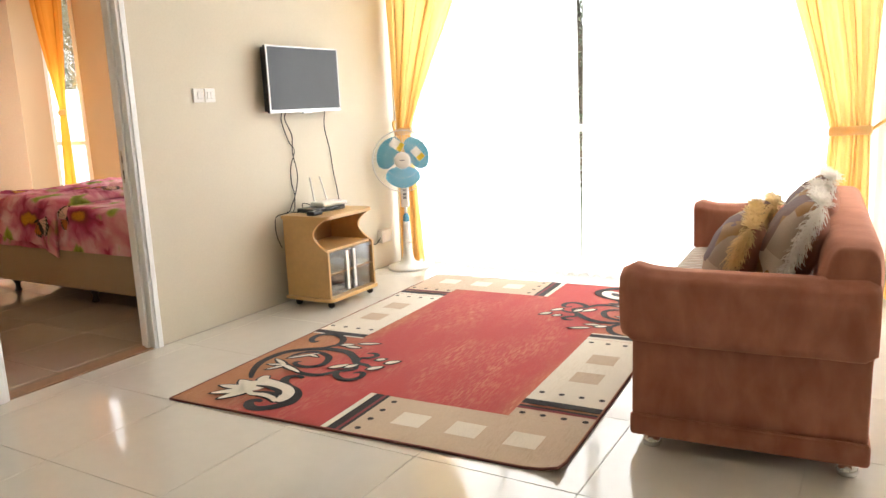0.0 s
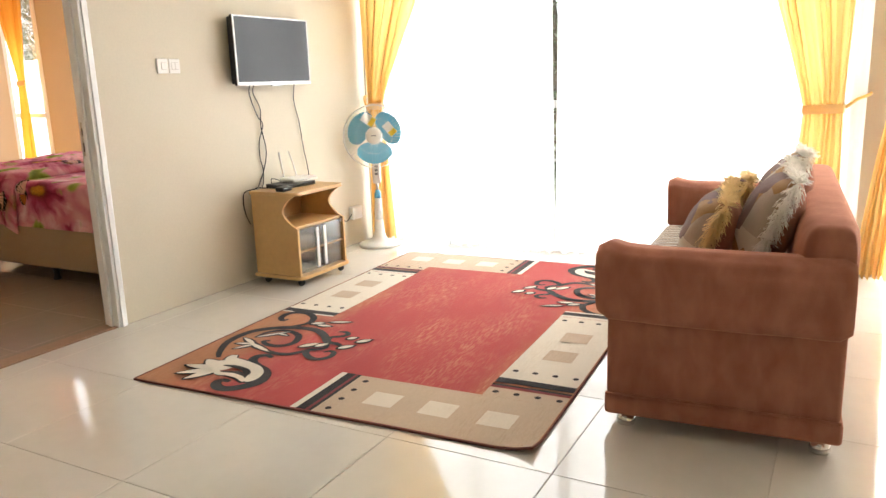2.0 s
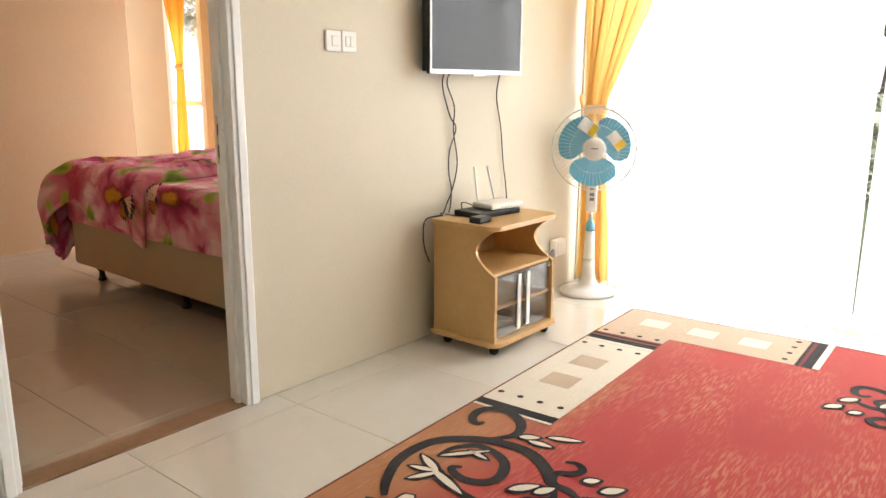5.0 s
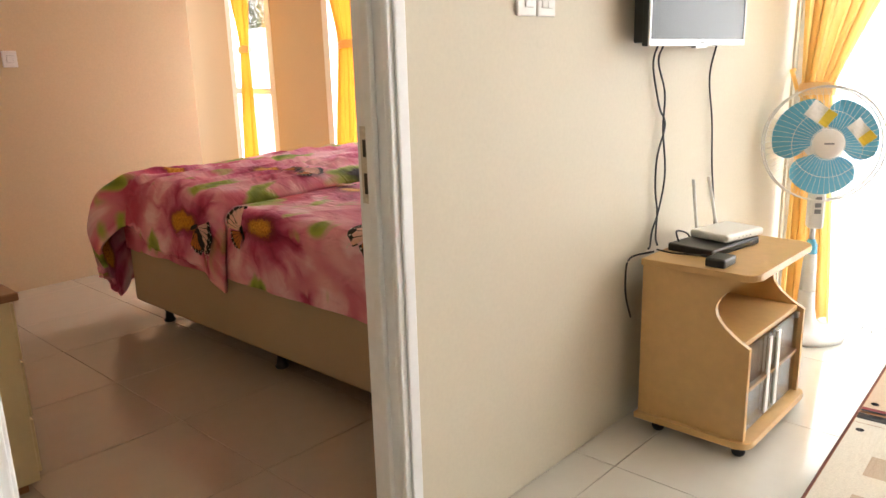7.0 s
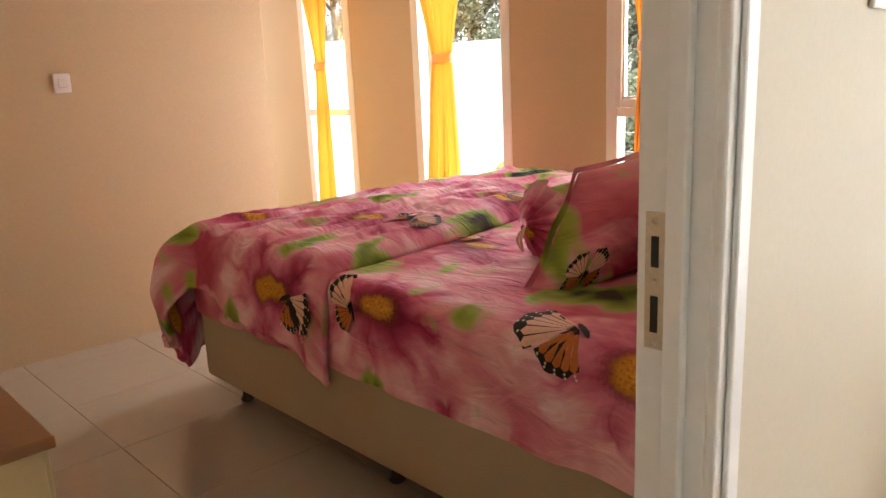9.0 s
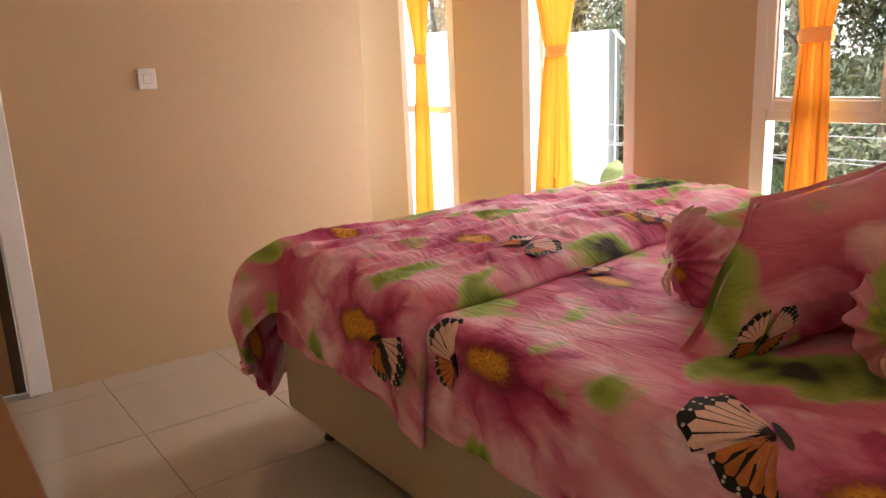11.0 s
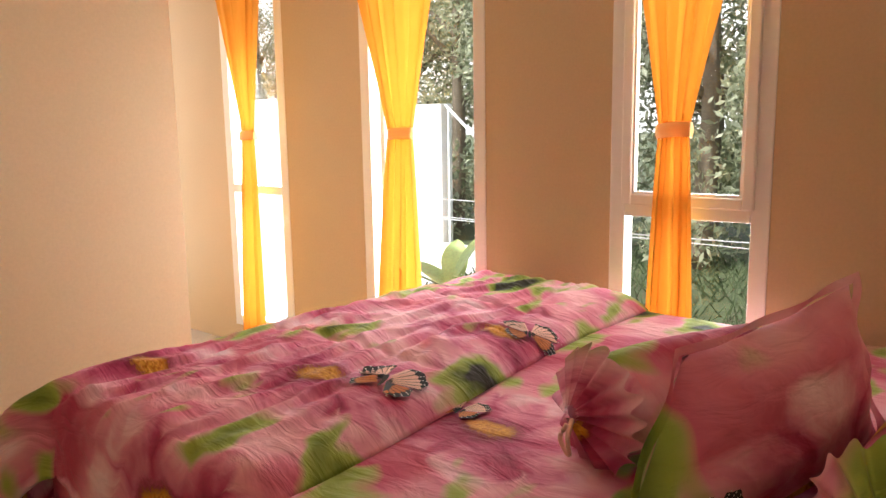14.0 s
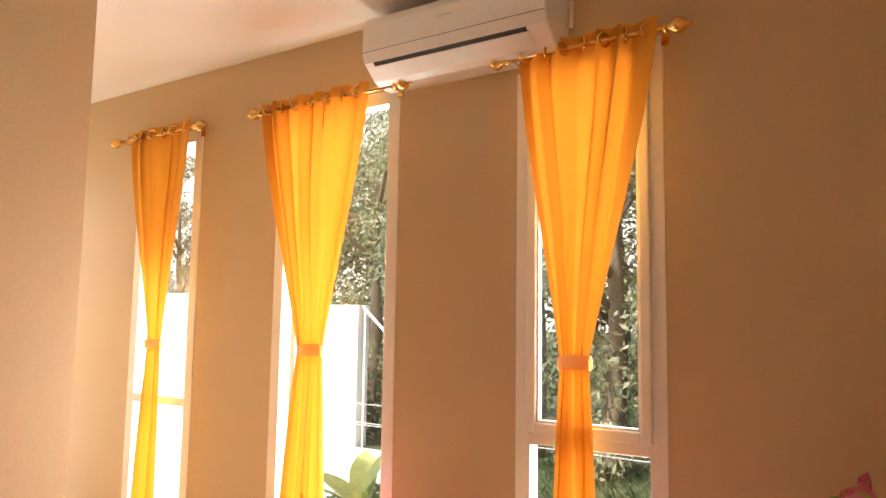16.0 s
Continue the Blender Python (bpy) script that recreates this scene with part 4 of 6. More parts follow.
ribbon([(0.262, 0.205), (0.310, 0.168), (0.362, 0.176), (0.422, 0.166), (0.474, 0.132)], 0.016, Z2 + 0.0027, M_ivory)
ribbon([(0.235, 0.300), (0.262, 0.250), (0.280, 0.190)], 0.052, Z2 + 0.0028, M_ivory)
ribbon([(0.270, 0.248), (0.335, 0.252), (0.405, 0.232), (0.432, 0.195), (0.372, 0.202), (0.307, 0.185)], 0.014, Z2 + 0.0032, M_rblack)
# torn white leaf and sliver inside the spiral
for x, y, a, ln, wd in ((0.215, 0.520, 152, 0.120, 0.016), (0.205, 0.520, 195, 0.085, 0.014), (0.215, 0.515, 238, 0.095, 0.014), (0.185, 0.525, -22, 0.175, 0.017), (0.158, 0.605, 48, 0.165, 0.013), (0.215, 0.690, -12, 0.080, 0.011)):
    leaf(x, y, a, ln, wd * 0.8, Z2 + 0.0007)
# small leaves at the stems' ends
for x, y, a, ln, wd in ((0.290, 0.868, 30, 0.070, 0.020), (0.330, 0.862, 4, 0.085, 0.016), (0.370, 0.922, 21, 0.112, 0.015), (0.592, 0.735, 40, 0.050, 0.018), (0.660, 0.708, 48, 0.075, 0.022), (0.622, 0.608, 48, 0.078, 0.022), (0.440, 0.562, 50, 0.095, 0.021), (0.508, 0.590, 58, 0.070, 0.020)):
    leaf(x, y, a, ln, wd * 0.8, Z2 + 0.0007)

# ---------- sofa ----------
def velvet_mat(name, col, col2):
    m, n, l, b = node_mat(name)
    b.inputs["Roughness"].default_value = 0.9
    b.inputs["Specular IOR Level"].default_value = 0.15
    b.inputs["Sheen Weight"].default_value, b.inputs["Sheen Roughness"].default_value = 0.5, 0.4
    b.inputs["Sheen Tint"].default_value = (0.85, 0.45, 0.30, 1)
    tc, mp = n.new("ShaderNodeTexCoord"), n.new("ShaderNodeMapping")
    mp.inputs["Scale"].default_value = (1, 1, 0.5)
    l.new(tc.outputs["Object"], mp.inputs["Vector"])
    n1, n2 = n.new("ShaderNodeTexNoise"), n.new("ShaderNodeTexNoise")
    n1.inputs["Scale"].default_value, n1.inputs["Detail"].default_value, n1.inputs["Distortion"].default_value = 15, 9, 0.3
    n2.inputs["Scale"].default_value = 240
    l.new(mp.outputs[0], n1.inputs["Vector"])
    l.new(tc.outputs["Object"], n2.inputs["Vector"])
    rp = n.new("ShaderNodeValToRGB")
    rp.color_ramp.elements[0].position, rp.color_ramp.elements[0].color = 0.3, (*col, 1)
    rp.color_ramp.elements[1].position, rp.color_ramp.elements[1].color = 0.72, (*col2, 1)
    l.new(n1.outputs["Fac"], rp.inputs[0])
    l.new(rp.outputs[0], b.inputs["Base Color"])
    bp = n.new("ShaderNodeBump")
    bp.inputs["Strength"].default_value, bp.inputs["Distance"].default_value = 0.3, 0.002
    l.new(n2.outputs["Fac"], bp.inputs["Height"])
    l.new(bp.outputs[0], b.inputs["Normal"])
    return m


def stripe_mat(name):
    """A woven striped cover: cream, brown and black lines across the seat."""
    m, n, l, b = node_mat(name)
    b.inputs["Roughness"].default_value = 0.9
    tc, sx = n.new("ShaderNodeTexCoord"), n.new("ShaderNodeSeparateXYZ")
    l.new(tc.outputs["Object"], sx.inputs[0])
    fr = n.new("ShaderNodeMath")
    fr.operation = "MULTIPLY"
    fr.inputs[1].default_value = 1 / 0.066
    l.new(sx.outputs["Y"], fr.inputs[0])
    f2 = n.new("ShaderNodeMath")
    f2.operation = "FRACT"
    l.new(fr.outputs[0], f2.inputs[0])
    rp = n.new("ShaderNodeValToRGB")
    rp.color_ramp.interpolation = "CONSTANT"
    els = rp.color_ramp.elements
    els[0].position, els[0].color = 0.0, (0.60, 0.53, 0.43, 1)
    els[1].position, els[1].color = 0.28, (0.07, 0.030, 0.022, 1)
    for p, c in ((0.54, (0.55, 0.46, 0.35, 1)), (0.74, (0.13, 0.055, 0.035, 1))):
        e = els.new(p)
        e.color = c
    l.new(f2.outputs[0], rp.inputs[0])
    l.new(rp.outputs[0], b.inputs["Base Color"])
    nz, bp = n.new("ShaderNodeTexNoise"), n.new("ShaderNodeBump")
    nz.inputs["Scale"].default_value = 300
    bp.inputs["Strength"].default_value, bp.inputs["Distance"].default_value = 0.3, 0.002
    l.new(nz.outputs["Fac"], bp.inputs["Height"])
    l.new(bp.outputs[0], b.inputs["Normal"])
    return m


M_velvet = velvet_mat("rust_brown_velvet", (0.315, 0.122, 0.076), (0.425, 0.178, 0.117))
M_stripe = stripe_mat("striped_seat_cover")
M_chrome = mat("chrome", (0.75, 0.75, 0.75), 0.12, 1.0, var=0.05)
SD, SL = 0.74, 1.76
sofa = thing("sofa", "rust-brown velvet sofa with rolled arms and a striped seat", "sofa", (-0.385, 2.915, 0.0), 4.0)


def soft_box(x0, x1, y0, y1, z0, z1, r, seg=4, puff=0.0, n=5):
    """A stuffed block with rounded edges that swells a little."""
    bm = bmesh.new()
    box(bm, x0, x1, y0, y1, z0, z1)
    bmesh.ops.bevel(bm, geom=bm.edges[:], offset=r, segments=seg, profile=0.5, affect="EDGES")
    if puff:
        bmesh.ops.subdivide_edges(bm, edges=[e for e in bm.edges if e.calc_length() > 0.12], cuts=n, use_grid_fill=True)
        c, s = Vector(((x0 + x1) / 2, (y0 + y1) / 2, (z0 + z1) / 2)), Vector((x1 - x0, y1 - y0, z1 - z0)) / 2
        for v in bm.verts:
            d = v.co - c
            q = [min(1.0, abs(d[i]) / s[i]) for i in range(3)]
            for i in range(3):
                j, k = (i + 1) % 3, (i + 2) % 3
                v.co[i] += math.copysign(puff * q[i] ** 4 * (1 - q[j] ** 2) * (1 - q[k] ** 2), d[i])
            v.co += 0.003 * Vector((noise.noise(v.co * 9), noise.noise(v.co * 9 + Vector((5, 0, 0))), noise.noise(v.co * 9 + Vector((0, 7, 0)))))
    return bm


def arm(y_out, sign):
    """A scroll arm: an upright panel under a heavy roll that hangs over outside."""
    def prof(t):
        # outline of the roll from its outer lower lip round the top to the inner side: (out, up)
        pts = [(0.0, 0.415), (-0.030, 0.402), (-0.048, 0.43), (-0.052, 0.50), (-0.046, 0.57), (-0.022, 0.62), (0.03, 0.640), (0.10, 0.636), (0.150, 0.61), (0.168, 0.55), (0.168, 0.40)]
        k = t * (len(pts) - 1)
        i = min(int(k), len(pts) - 2)
        f = k - i
        return pts[i][0] + (pts[i + 1][0] - pts[i][0]) * f, pts[i][1] + (pts[i + 1][1] - pts[i][1]) * f

    def fn(u, v):
        o, z = prof(v)
        x = -0.025 + (SD + 0.015) * u
        pinch = sm(0, 0.055, u) * sm(0, 0.045, 1 - u)
        o2, z2 = 0.06 + (o - 0.06) * (0.80 + 0.20 * pinch), 0.52 + (z - 0.52) * (0.86 + 0.14 * pinch)
        z2 += 0.016 * math.exp(-((u - 0.03) / 0.06) ** 2) * sm(0.45, 0.55, z) - 0.006 * math.sin(3.14 * u) + 0.004 * noise.noise(Vector((x * 6, o * 6, z * 6)))
        return (x - 0.012 * math.sin(math.pi * v) * (1 - u) ** 6, y_out + sign * o2, z2)
    bm = grid(44, 40, fn)
    for col in (0, 44):
        bm.verts.ensure_lookup_table()
        bm.faces.new([bm.verts[j * 45 + col] for j in range(41)])
    bmesh.ops.recalc_face_normals(bm, faces=bm.faces[:])
    return part("arm_roll", bm, M_velvet, sofa, smooth=True)


arm(0.0, 1)
arm(SL, -1)
part("arm_panel", soft_box(0.0, SD - 0.02, 0.0, 0.15, 0.12, 0.43, 0.018, 3), M_velvet, sofa, smooth=True)
part("arm_panel", soft_box(0.0, SD - 0.02, SL - 0.15, SL, 0.12, 0.43, 0.018, 3), M_velvet, sofa, smooth=True)
part("base", soft_box(-0.005, SD - 0.012, -0.006, SL + 0.006, 0.052, 0.128, 0.014, 3), M_velvet, sofa, smooth=True)
part("front_rail", soft_box(0.005, 0.06, 0.14, SL - 0.14, 0.11, 0.32, 0.02, 3), M_velvet, sofa, smooth=True)


def back_fn(u, v):
    t = v * 2 * math.pi
    c, s = math.cos(t), math.sin(t)
    px = 0.645 + 0.095 * math.copysign(abs(c) ** 0.45, c)
    pz = 0.48 + 0.262 * math.copysign(abs(s) ** 0.45, s)
    px += 0.05 * (pz - 0.5)
    e = sm(0, 0.07, u) * sm(0, 0.07, 1 - u)
    px = 0.67 + (px - 0.67) * (0.75 + 0.25 * e)
    pz = 0.5 + (pz - 0.5) * (0.94 + 0.06 * e)
    return (px, 0.03 + (SL - 0.06) * u, pz)


bm = grid(40, 44, back_fn)
for col in (0, 40):
    bm.verts.ensure_lookup_table()
    bm.faces.new([bm.verts[j * 41 + col] for j in range(44)])
bmesh.ops.recalc_face_normals(bm, faces=bm.faces[:])
part("backrest", bm, M_velvet, sofa, smooth=True)
part("seat", soft_box(-0.035, 0.60, 0.165, SL - 0.165, 0.285, 0.425, 0.045, 5, 0.02, 6), M_stripe, sofa, "striped cream and brown seat cushion", True)
bm = bmesh.new()
tube(bm, [(0.0, -0.008, 0.13), (SD - 0.02, -0.008, 0.13)], 0.005, 6)
part("piping", bm, M_velvet, sofa)
for cx in (0.06, SD - 0.07):
    for cy in (0.06, SL - 0.06):
        part("foot", lathe([(0.030, 0), (0.034, 0.01), (0.030, 0.028), (0.016, 0.04), (0.016, 0.054)], 20, (cx, cy, 0)), M_chrome, sofa, "chrome dome foot", True)


def patch_mat(name):
    """Printed patchwork in sand, grey, brown, ochre and black blocks."""
    m, n, l, b = node_mat(name)
    b.inputs["Roughness"].default_value = 0.85
    tc, vo = n.new("ShaderNodeTexCoord"), n.new("ShaderNodeTexVoronoi")
    vo.distance, vo.feature = "CHEBYCHEV", "F1"
    vo.inputs["Scale"].default_value, vo.inputs["Randomness"].default_value = 5.5, 0.85
    l.new(tc.outputs["Object"], vo.inputs["Vector"])
    sp = n.new("ShaderNodeSeparateColor")
    l.new(vo.outputs["Color"], sp.inputs[0])
    rp = n.new("ShaderNodeValToRGB")
    rp.color_ramp.interpolation = "CONSTANT"
    els = rp.color_ramp.elements
    els[0].position, els[0].color = 0, (0.42, 0.33, 0.25, 1)
    els[1].position, els[1].color = 0.22, (0.17, 0.10, 0.085, 1)
    for p, c in ((0.38, (0.58, 0.49, 0.39, 1)), (0.56, (0.32, 0.17, 0.06, 1)), (0.68, (0.28, 0.23, 0.20, 1)), (0.78, (0.025, 0.022, 0.026, 1)), (0.92, (0.55, 0.45, 0.34, 1))):
        e = els.new(p)
        e.color = c
    l.new(sp.outputs[0], rp.inputs[0])
    l.new(rp.outputs[0], b.inputs["Base Color"])
    nz, bp = n.new("ShaderNodeTexNoise"), n.new("ShaderNodeBump")
    nz.inputs["Scale"].default_value = 25
    bp.inputs["Strength"].default_value, bp.inputs["Distance"].default_value = 0.4, 0.006
    l.new(nz.outputs["Fac"], bp.inputs["Height"])
    l.new(bp.outputs[0], b.inputs["Normal"])
    return m


M_patch = patch_mat("patchwork_print")
M_fr_white = cloth_mat("off_white_fringe", (0.93, 0.89, 0.83), 0.45, var=0.2)
M_fr_gold = cloth_mat("straw_fringe", (0.88, 0.68, 0.36), 0.45, var=0.25)


def pillow_bm(w, h, th, n=22, crease=0.0, seed=0, sharp=0.62):
    """A stuffed cushion lying in its own x-z plane, thick along y."""
    bm = bmesh.new()
    layers = []
    for s in (1, -1):
        rows_ = []
        for j in range(n + 1):
            row = []
            for i in range(n + 1):
                a, b = 2 * i / n - 1, 2 * j / n - 1
                k = (1 - abs(a) ** 2.4) * (1 - abs(b) ** 2.4)
                pull = 1 - 0.07 * (1 - a * a) * abs(b) ** 3, 1 - 0.07 * (1 - b * b) * abs(a) ** 3
                t = th / 2 * max(0.0, k) ** sharp
                wr = crease * noise.noise(Vector((a * 2.5 + seed, b * 2.5, s * 3 + seed))) * max(0.0, k) ** 0.3
                row.append((a * w / 2 * pull[1], s * (t + wr) - 0.0, b * h / 2 * pull[0]))
            rows_.append(row)
        layers.append(rows_)
    verts = {}
    for s in (0, 1):
        for j in range(n + 1):
            for i in range(n + 1):
                rim = i in (0, n) or j in (0, n)
                key = (0 if rim else s, i, j)
                if key not in verts:
                    p = layers[s][j][i]
                    verts[key] = bm.verts.new((p[0], 0 if rim else p[1], p[2]))
    for s in (0, 1):
        for j in range(n):
            for i in range(n):
                q = []
                for di, dj in ((0, 0), (1, 0), (1, 1), (0, 1)):
                    ii, jj = i + di, j + dj
                    q.append(verts[(0 if ii in (0, n) or jj in (0, n) else s, ii, jj)])
                bm.faces.new(q if s else q[::-1])
    bmesh.ops.recalc_face_normals(bm, faces=bm.faces[:])
    return bm


def fringe_bm(w, h, ln, count, seed):
    """Loose threads standing out round the rim of a cushion."""
    rnd = random.Random(seed)
    bm = bmesh.new()
    for k in range(count):
        t = 4 * k / count
        sd, f = int(t), (t - int(t)) * 2 - 1
        px, pz = ((f, -1), (1, f), (-f, 1), (-1, -f))[sd]
        p = Vector((px * w / 2 * (1 - 0.07 * (1 - pz * pz) * (abs(px) == 1)), rnd.uniform(-0.006, 0.006), pz * h / 2 * (1 - 0.07 * (1 - px * px) * (abs(pz) == 1))))
        d = Vector((px * (abs(px) >= 0.999) + rnd.uniform(-0.55, 0.55), rnd.uniform(-0.9, 0.9), pz * (abs(pz) >= 0.999) + rnd.uniform(-0.55, 0.55))).normalized()
        q = p + d * ln * rnd.uniform(0.6, 1.0)
        q.z -= ln * 0.35
        mid = (p + q) / 2 + Vector((rnd.uniform(-1, 1), rnd.uniform(-1, 1), rnd.uniform(0, 1.2))) * ln * 0.18
        wv = d.cross(Vector((rnd.uniform(-1, 1), rnd.uniform(-1, 1), rnd.uniform(-1, 1)))).normalized() * 0.0015
        a = [bm.verts.new(c + s * wv) for c in (p, mid, q) for s in (1, -1)]
        bm.faces.new((a[0], a[1], a[3], a[2]))
        bm.faces.new((a[2], a[3], a[5], a[4]))
    return bm


def cushion(at, yaw, lean, roll, size, fr, label, seed):
    base = thing("throw_cushion", label, "cushion", at, 0, "throw cushions on the sofa")
    base.matrix_basis = Matrix.Translation(at) @ Matrix.Rotation(radians(yaw), 4, "Z") @ Matrix.Rotation(radians(lean), 4, "X") @ Matrix.Rotation(radians(roll), 4, "Y")
    bm = pillow_bm(size, size, 0.19, 22, 0.010, seed)
    for f in bm.faces:
        f.material_index = 1 if f.calc_center_median().y > 0 else 0
    part("cover", bm, [M_patch, M_velvet], base, "printed patchwork front and plain rust-brown velvet back", smooth=True)
    part("fringe", fringe_bm(size, size, 0.055, 3400, seed), fr, base, "loose fringe round the edge")
    return base


# the cushions face the rug and lean back
cushion((0.055, 3.40, 0.658), -82, -22, 4, 0.41, M_fr_white, "patchwork cushion with off-white fringe leaning on the backrest", 3)
cushion((0.06, 3.78, 0.675), -84, -22, -3, 0.43, M_fr_white, "patchwork cushion with off-white fringe propped behind another", 5)
cushion((-0.145, 3.42, 0.605), -82, -22, 8, 0.34, M_fr_gold, "patchwork cushion with straw-coloured fringe", 8)
cushion((-0.125, 3.78, 0.61), -84, -24, -4, 0.34, M_fr_gold, "patchwork cushion with straw-coloured fringe standing behind", 12)

# ---------- bed ----------
def floral_mat(name):
    """Printed cotton: large soft pink flowers with streaked petals and ochre hearts, blurred green leaves between them."""
    m, n, l, b = node_mat(name)
    b.inputs["Roughness"].default_value = 0.75
    b.inputs["Specular IOR Level"].default_value = 0.2
    b.inputs["Sheen Weight"].default_value, b.inputs["Sheen Roughness"].default_value = 0.08, 0.45

    def link(node, **ins):
        for k, v in ins.items():
            sock = node.inputs[int(k[1:])]
            if isinstance(v, bpy.types.NodeSocket):
                l.new(v, sock)
            else:
                sock.default_value = v
        return node

    def calc(op, a, c=0.0, d=0.0):
        nd = n.new("ShaderNodeMath")
        nd.operation = op
        return link(nd, i0=a, i1=c, i2=d).outputs[0]

    def noise_of(vec, scale, detail, distort=0.0):
        nd = n.new("ShaderNodeTexNoise")
        nd.inputs["Scale"].default_value, nd.inputs["Detail"].default_value, nd.inputs["Distortion"].default_value = scale, detail, distort
        l.new(vec, nd.inputs["Vector"])
        return nd

    def ramp(fac, *stops):
        nd = n.new("ShaderNodeValToRGB")
        el = nd.color_ramp.elements
        el[0].position, el[0].color = stops[0][0], (*stops[0][1], 1)
        el[1].position, el[1].color = stops[-1][0], (*stops[-1][1], 1)
        for p, c in stops[1:-1]:
            el.new(p).color = (*c, 1)
        l.new(fac, nd.inputs[0])
        return nd.outputs[0]

    def span(fac, a, c, lo=0.0, hi=1.0):
        return link(n.new("ShaderNodeMapRange"), i0=fac, i1=a, i2=c, i3=lo, i4=hi).outputs[0]

    def blend(fac, a, c):
        nd = n.new("ShaderNodeMix")
        nd.data_type = "RGBA"
        return link(nd, i0=fac, i6=a, i7=c).outputs[2]

    def vec(op, a, c):
        nd = n.new("ShaderNodeVectorMath")
        nd.operation = op
        return link(nd, i0=a, i1=c)

    uv = n.new("ShaderNodeUVMap")
    uv.uv_map = "UVMap"
    wob = noise_of(uv.outputs[0], 3.0, 3)
    ws = n.new("ShaderNodeVectorMath")
    ws.operation = "MULTIPLY_ADD"
    p = link(ws, i0=wob.outputs["Color"], i1=(0.17, 0.17, 0), i2=uv.outputs[0]).outputs[0]
    p = vec("SUBTRACT", p, (0.085, 0.085, 0)).outputs[0]
    arm_v = vec("SUBTRACT", p, (6.0, -2.0, 0)).outputs[0]
    far = calc("ADD", 0.40, 0.0)
    # the large flowers of the print, each with its heart at a known spot of the cloth
    for cu, cv_ in ((1.465, 0.315), (1.325, 0.925), (2.28, 0.38), (1.95, 1.15), (0.80, 0.25), (1.80, -0.05), (11.938, 0.555), (11.90, 1.16), (12.04, 1.76), (11.40, 0.92), (11.35, 1.62), (11.45, 0.22), (10.98, 0.60)):
        a_i = vec("MULTIPLY", vec("SUBTRACT", p, (cu, cv_, 0)).outputs[0], (0.82, 1.25, 1)).outputs[0]
        d_i = vec("LENGTH", a_i, (0, 0, 0)).outputs["Value"]
        near = calc("LESS_THAN", d_i, far)
        mv = n.new("ShaderNodeMix")
        mv.data_type = "VECTOR"
        arm_v = link(mv, i0=near, i4=arm_v, i5=a_i).outputs[1]
        far = calc("MINIMUM", d_i, far)
    sx = n.new("ShaderNodeSeparateXYZ")
    l.new(arm_v, sx.inputs[0])
    blur = noise_of(uv.outputs[0], 9, 4).outputs["Fac"]
    ang = calc("ADD", calc("ARCTAN2", sx.outputs["X"], sx.outputs["Y"]), calc("MULTIPLY", blur, 0.5))
    # petals: pale ridges with deep magenta between them, streaked along their length and washed by soft blots
    ridge = calc("POWER", calc("ABSOLUTE", calc("SINE", calc("MULTIPLY", ang, 3.5))), 0.6)
    cv = n.new("ShaderNodeCombineXYZ")
    link(cv, i0=calc("MULTIPLY", ang, 3.2), i1=calc("MULTIPLY", far, 3.0))
    streak = noise_of(cv.outputs[0], 1.5, 3).outputs["Fac"]
    wash = noise_of(uv.outputs[0], 4.5, 4, 0.6).outputs["Fac"]
    fade = span(far, 0.06, 0.20)
    tone = calc("MULTIPLY", calc("ADD", calc("MULTIPLY", ridge, 0.24), calc("MULTIPLY", streak, 0.30)), fade)
    tone = calc("ADD", calc("ADD", tone, calc("MULTIPLY", calc("SUBTRACT", 1.0, fade), 0.22)), calc("MULTIPLY", wash, 0.70))
    tone = calc("ADD", tone, calc("MULTIPLY", calc("MINIMUM", far, 0.4), 0.35))
    petal = ramp(tone, (0.50, (0.26, 0.012, 0.06)), (0.61, (0.50, 0.065, 0.16)), (0.74, (0.72, 0.24, 0.35)), (0.92, (0.90, 0.62, 0.67)))
    soft = noise_of(uv.outputs[0], 2.4, 3, 0.8).outputs["Fac"]
    ground = ramp(calc("ADD", calc("MULTIPLY", soft, 0.8), calc("MULTIPLY", wash, 0.2)), (0.36, (0.50, 0.06, 0.13)), (0.47, (0.68, 0.19, 0.28)), (0.60, (0.86, 0.48, 0.53)))
    rim = calc("SUBTRACT", far, calc("MULTIPLY", ridge, 0.075))
    base = blend(span(rim, 0.195, 0.225, 1.0, 0.0), ground, petal)
    # soft-edged leaves between the flowers, lime to dark, kept off the hearts
    mp = n.new("ShaderNodeMapping")
    mp.inputs["Location"].default_value, mp.inputs["Scale"].default_value, mp.inputs["Rotation"].default_value = (3.7, 1.3, 0), (1.0, 0.55, 1), (0, 0, 0.6)
    l.new(uv.outputs[0], mp.inputs["Vector"])
    lv = calc("ADD", noise_of(mp.outputs[0], 6.5, 2.0, 0.3).outputs["Fac"], span(far, 0.12, 0.36, -0.10, 0.045))
    base = blend(span(lv, 0.555, 0.62), base, ramp(lv, (0.56, (0.50, 0.50, 0.20)), (0.635, (0.33, 0.42, 0.07)), (0.70, (0.16, 0.23, 0.03)), (0.74, (0.03, 0.03, 0.015))))
    grain = noise_of(uv.outputs[0], 110, 2).outputs["Fac"]
    heart = calc("ADD", far, calc("ADD", calc("MULTIPLY", grain, 0.05), calc("MULTIPLY", blur, 0.05)))
    base = blend(span(heart, 0.10, 0.135, 0.85, 0.0), base, (0.20, 0.03, 0.03, 1))
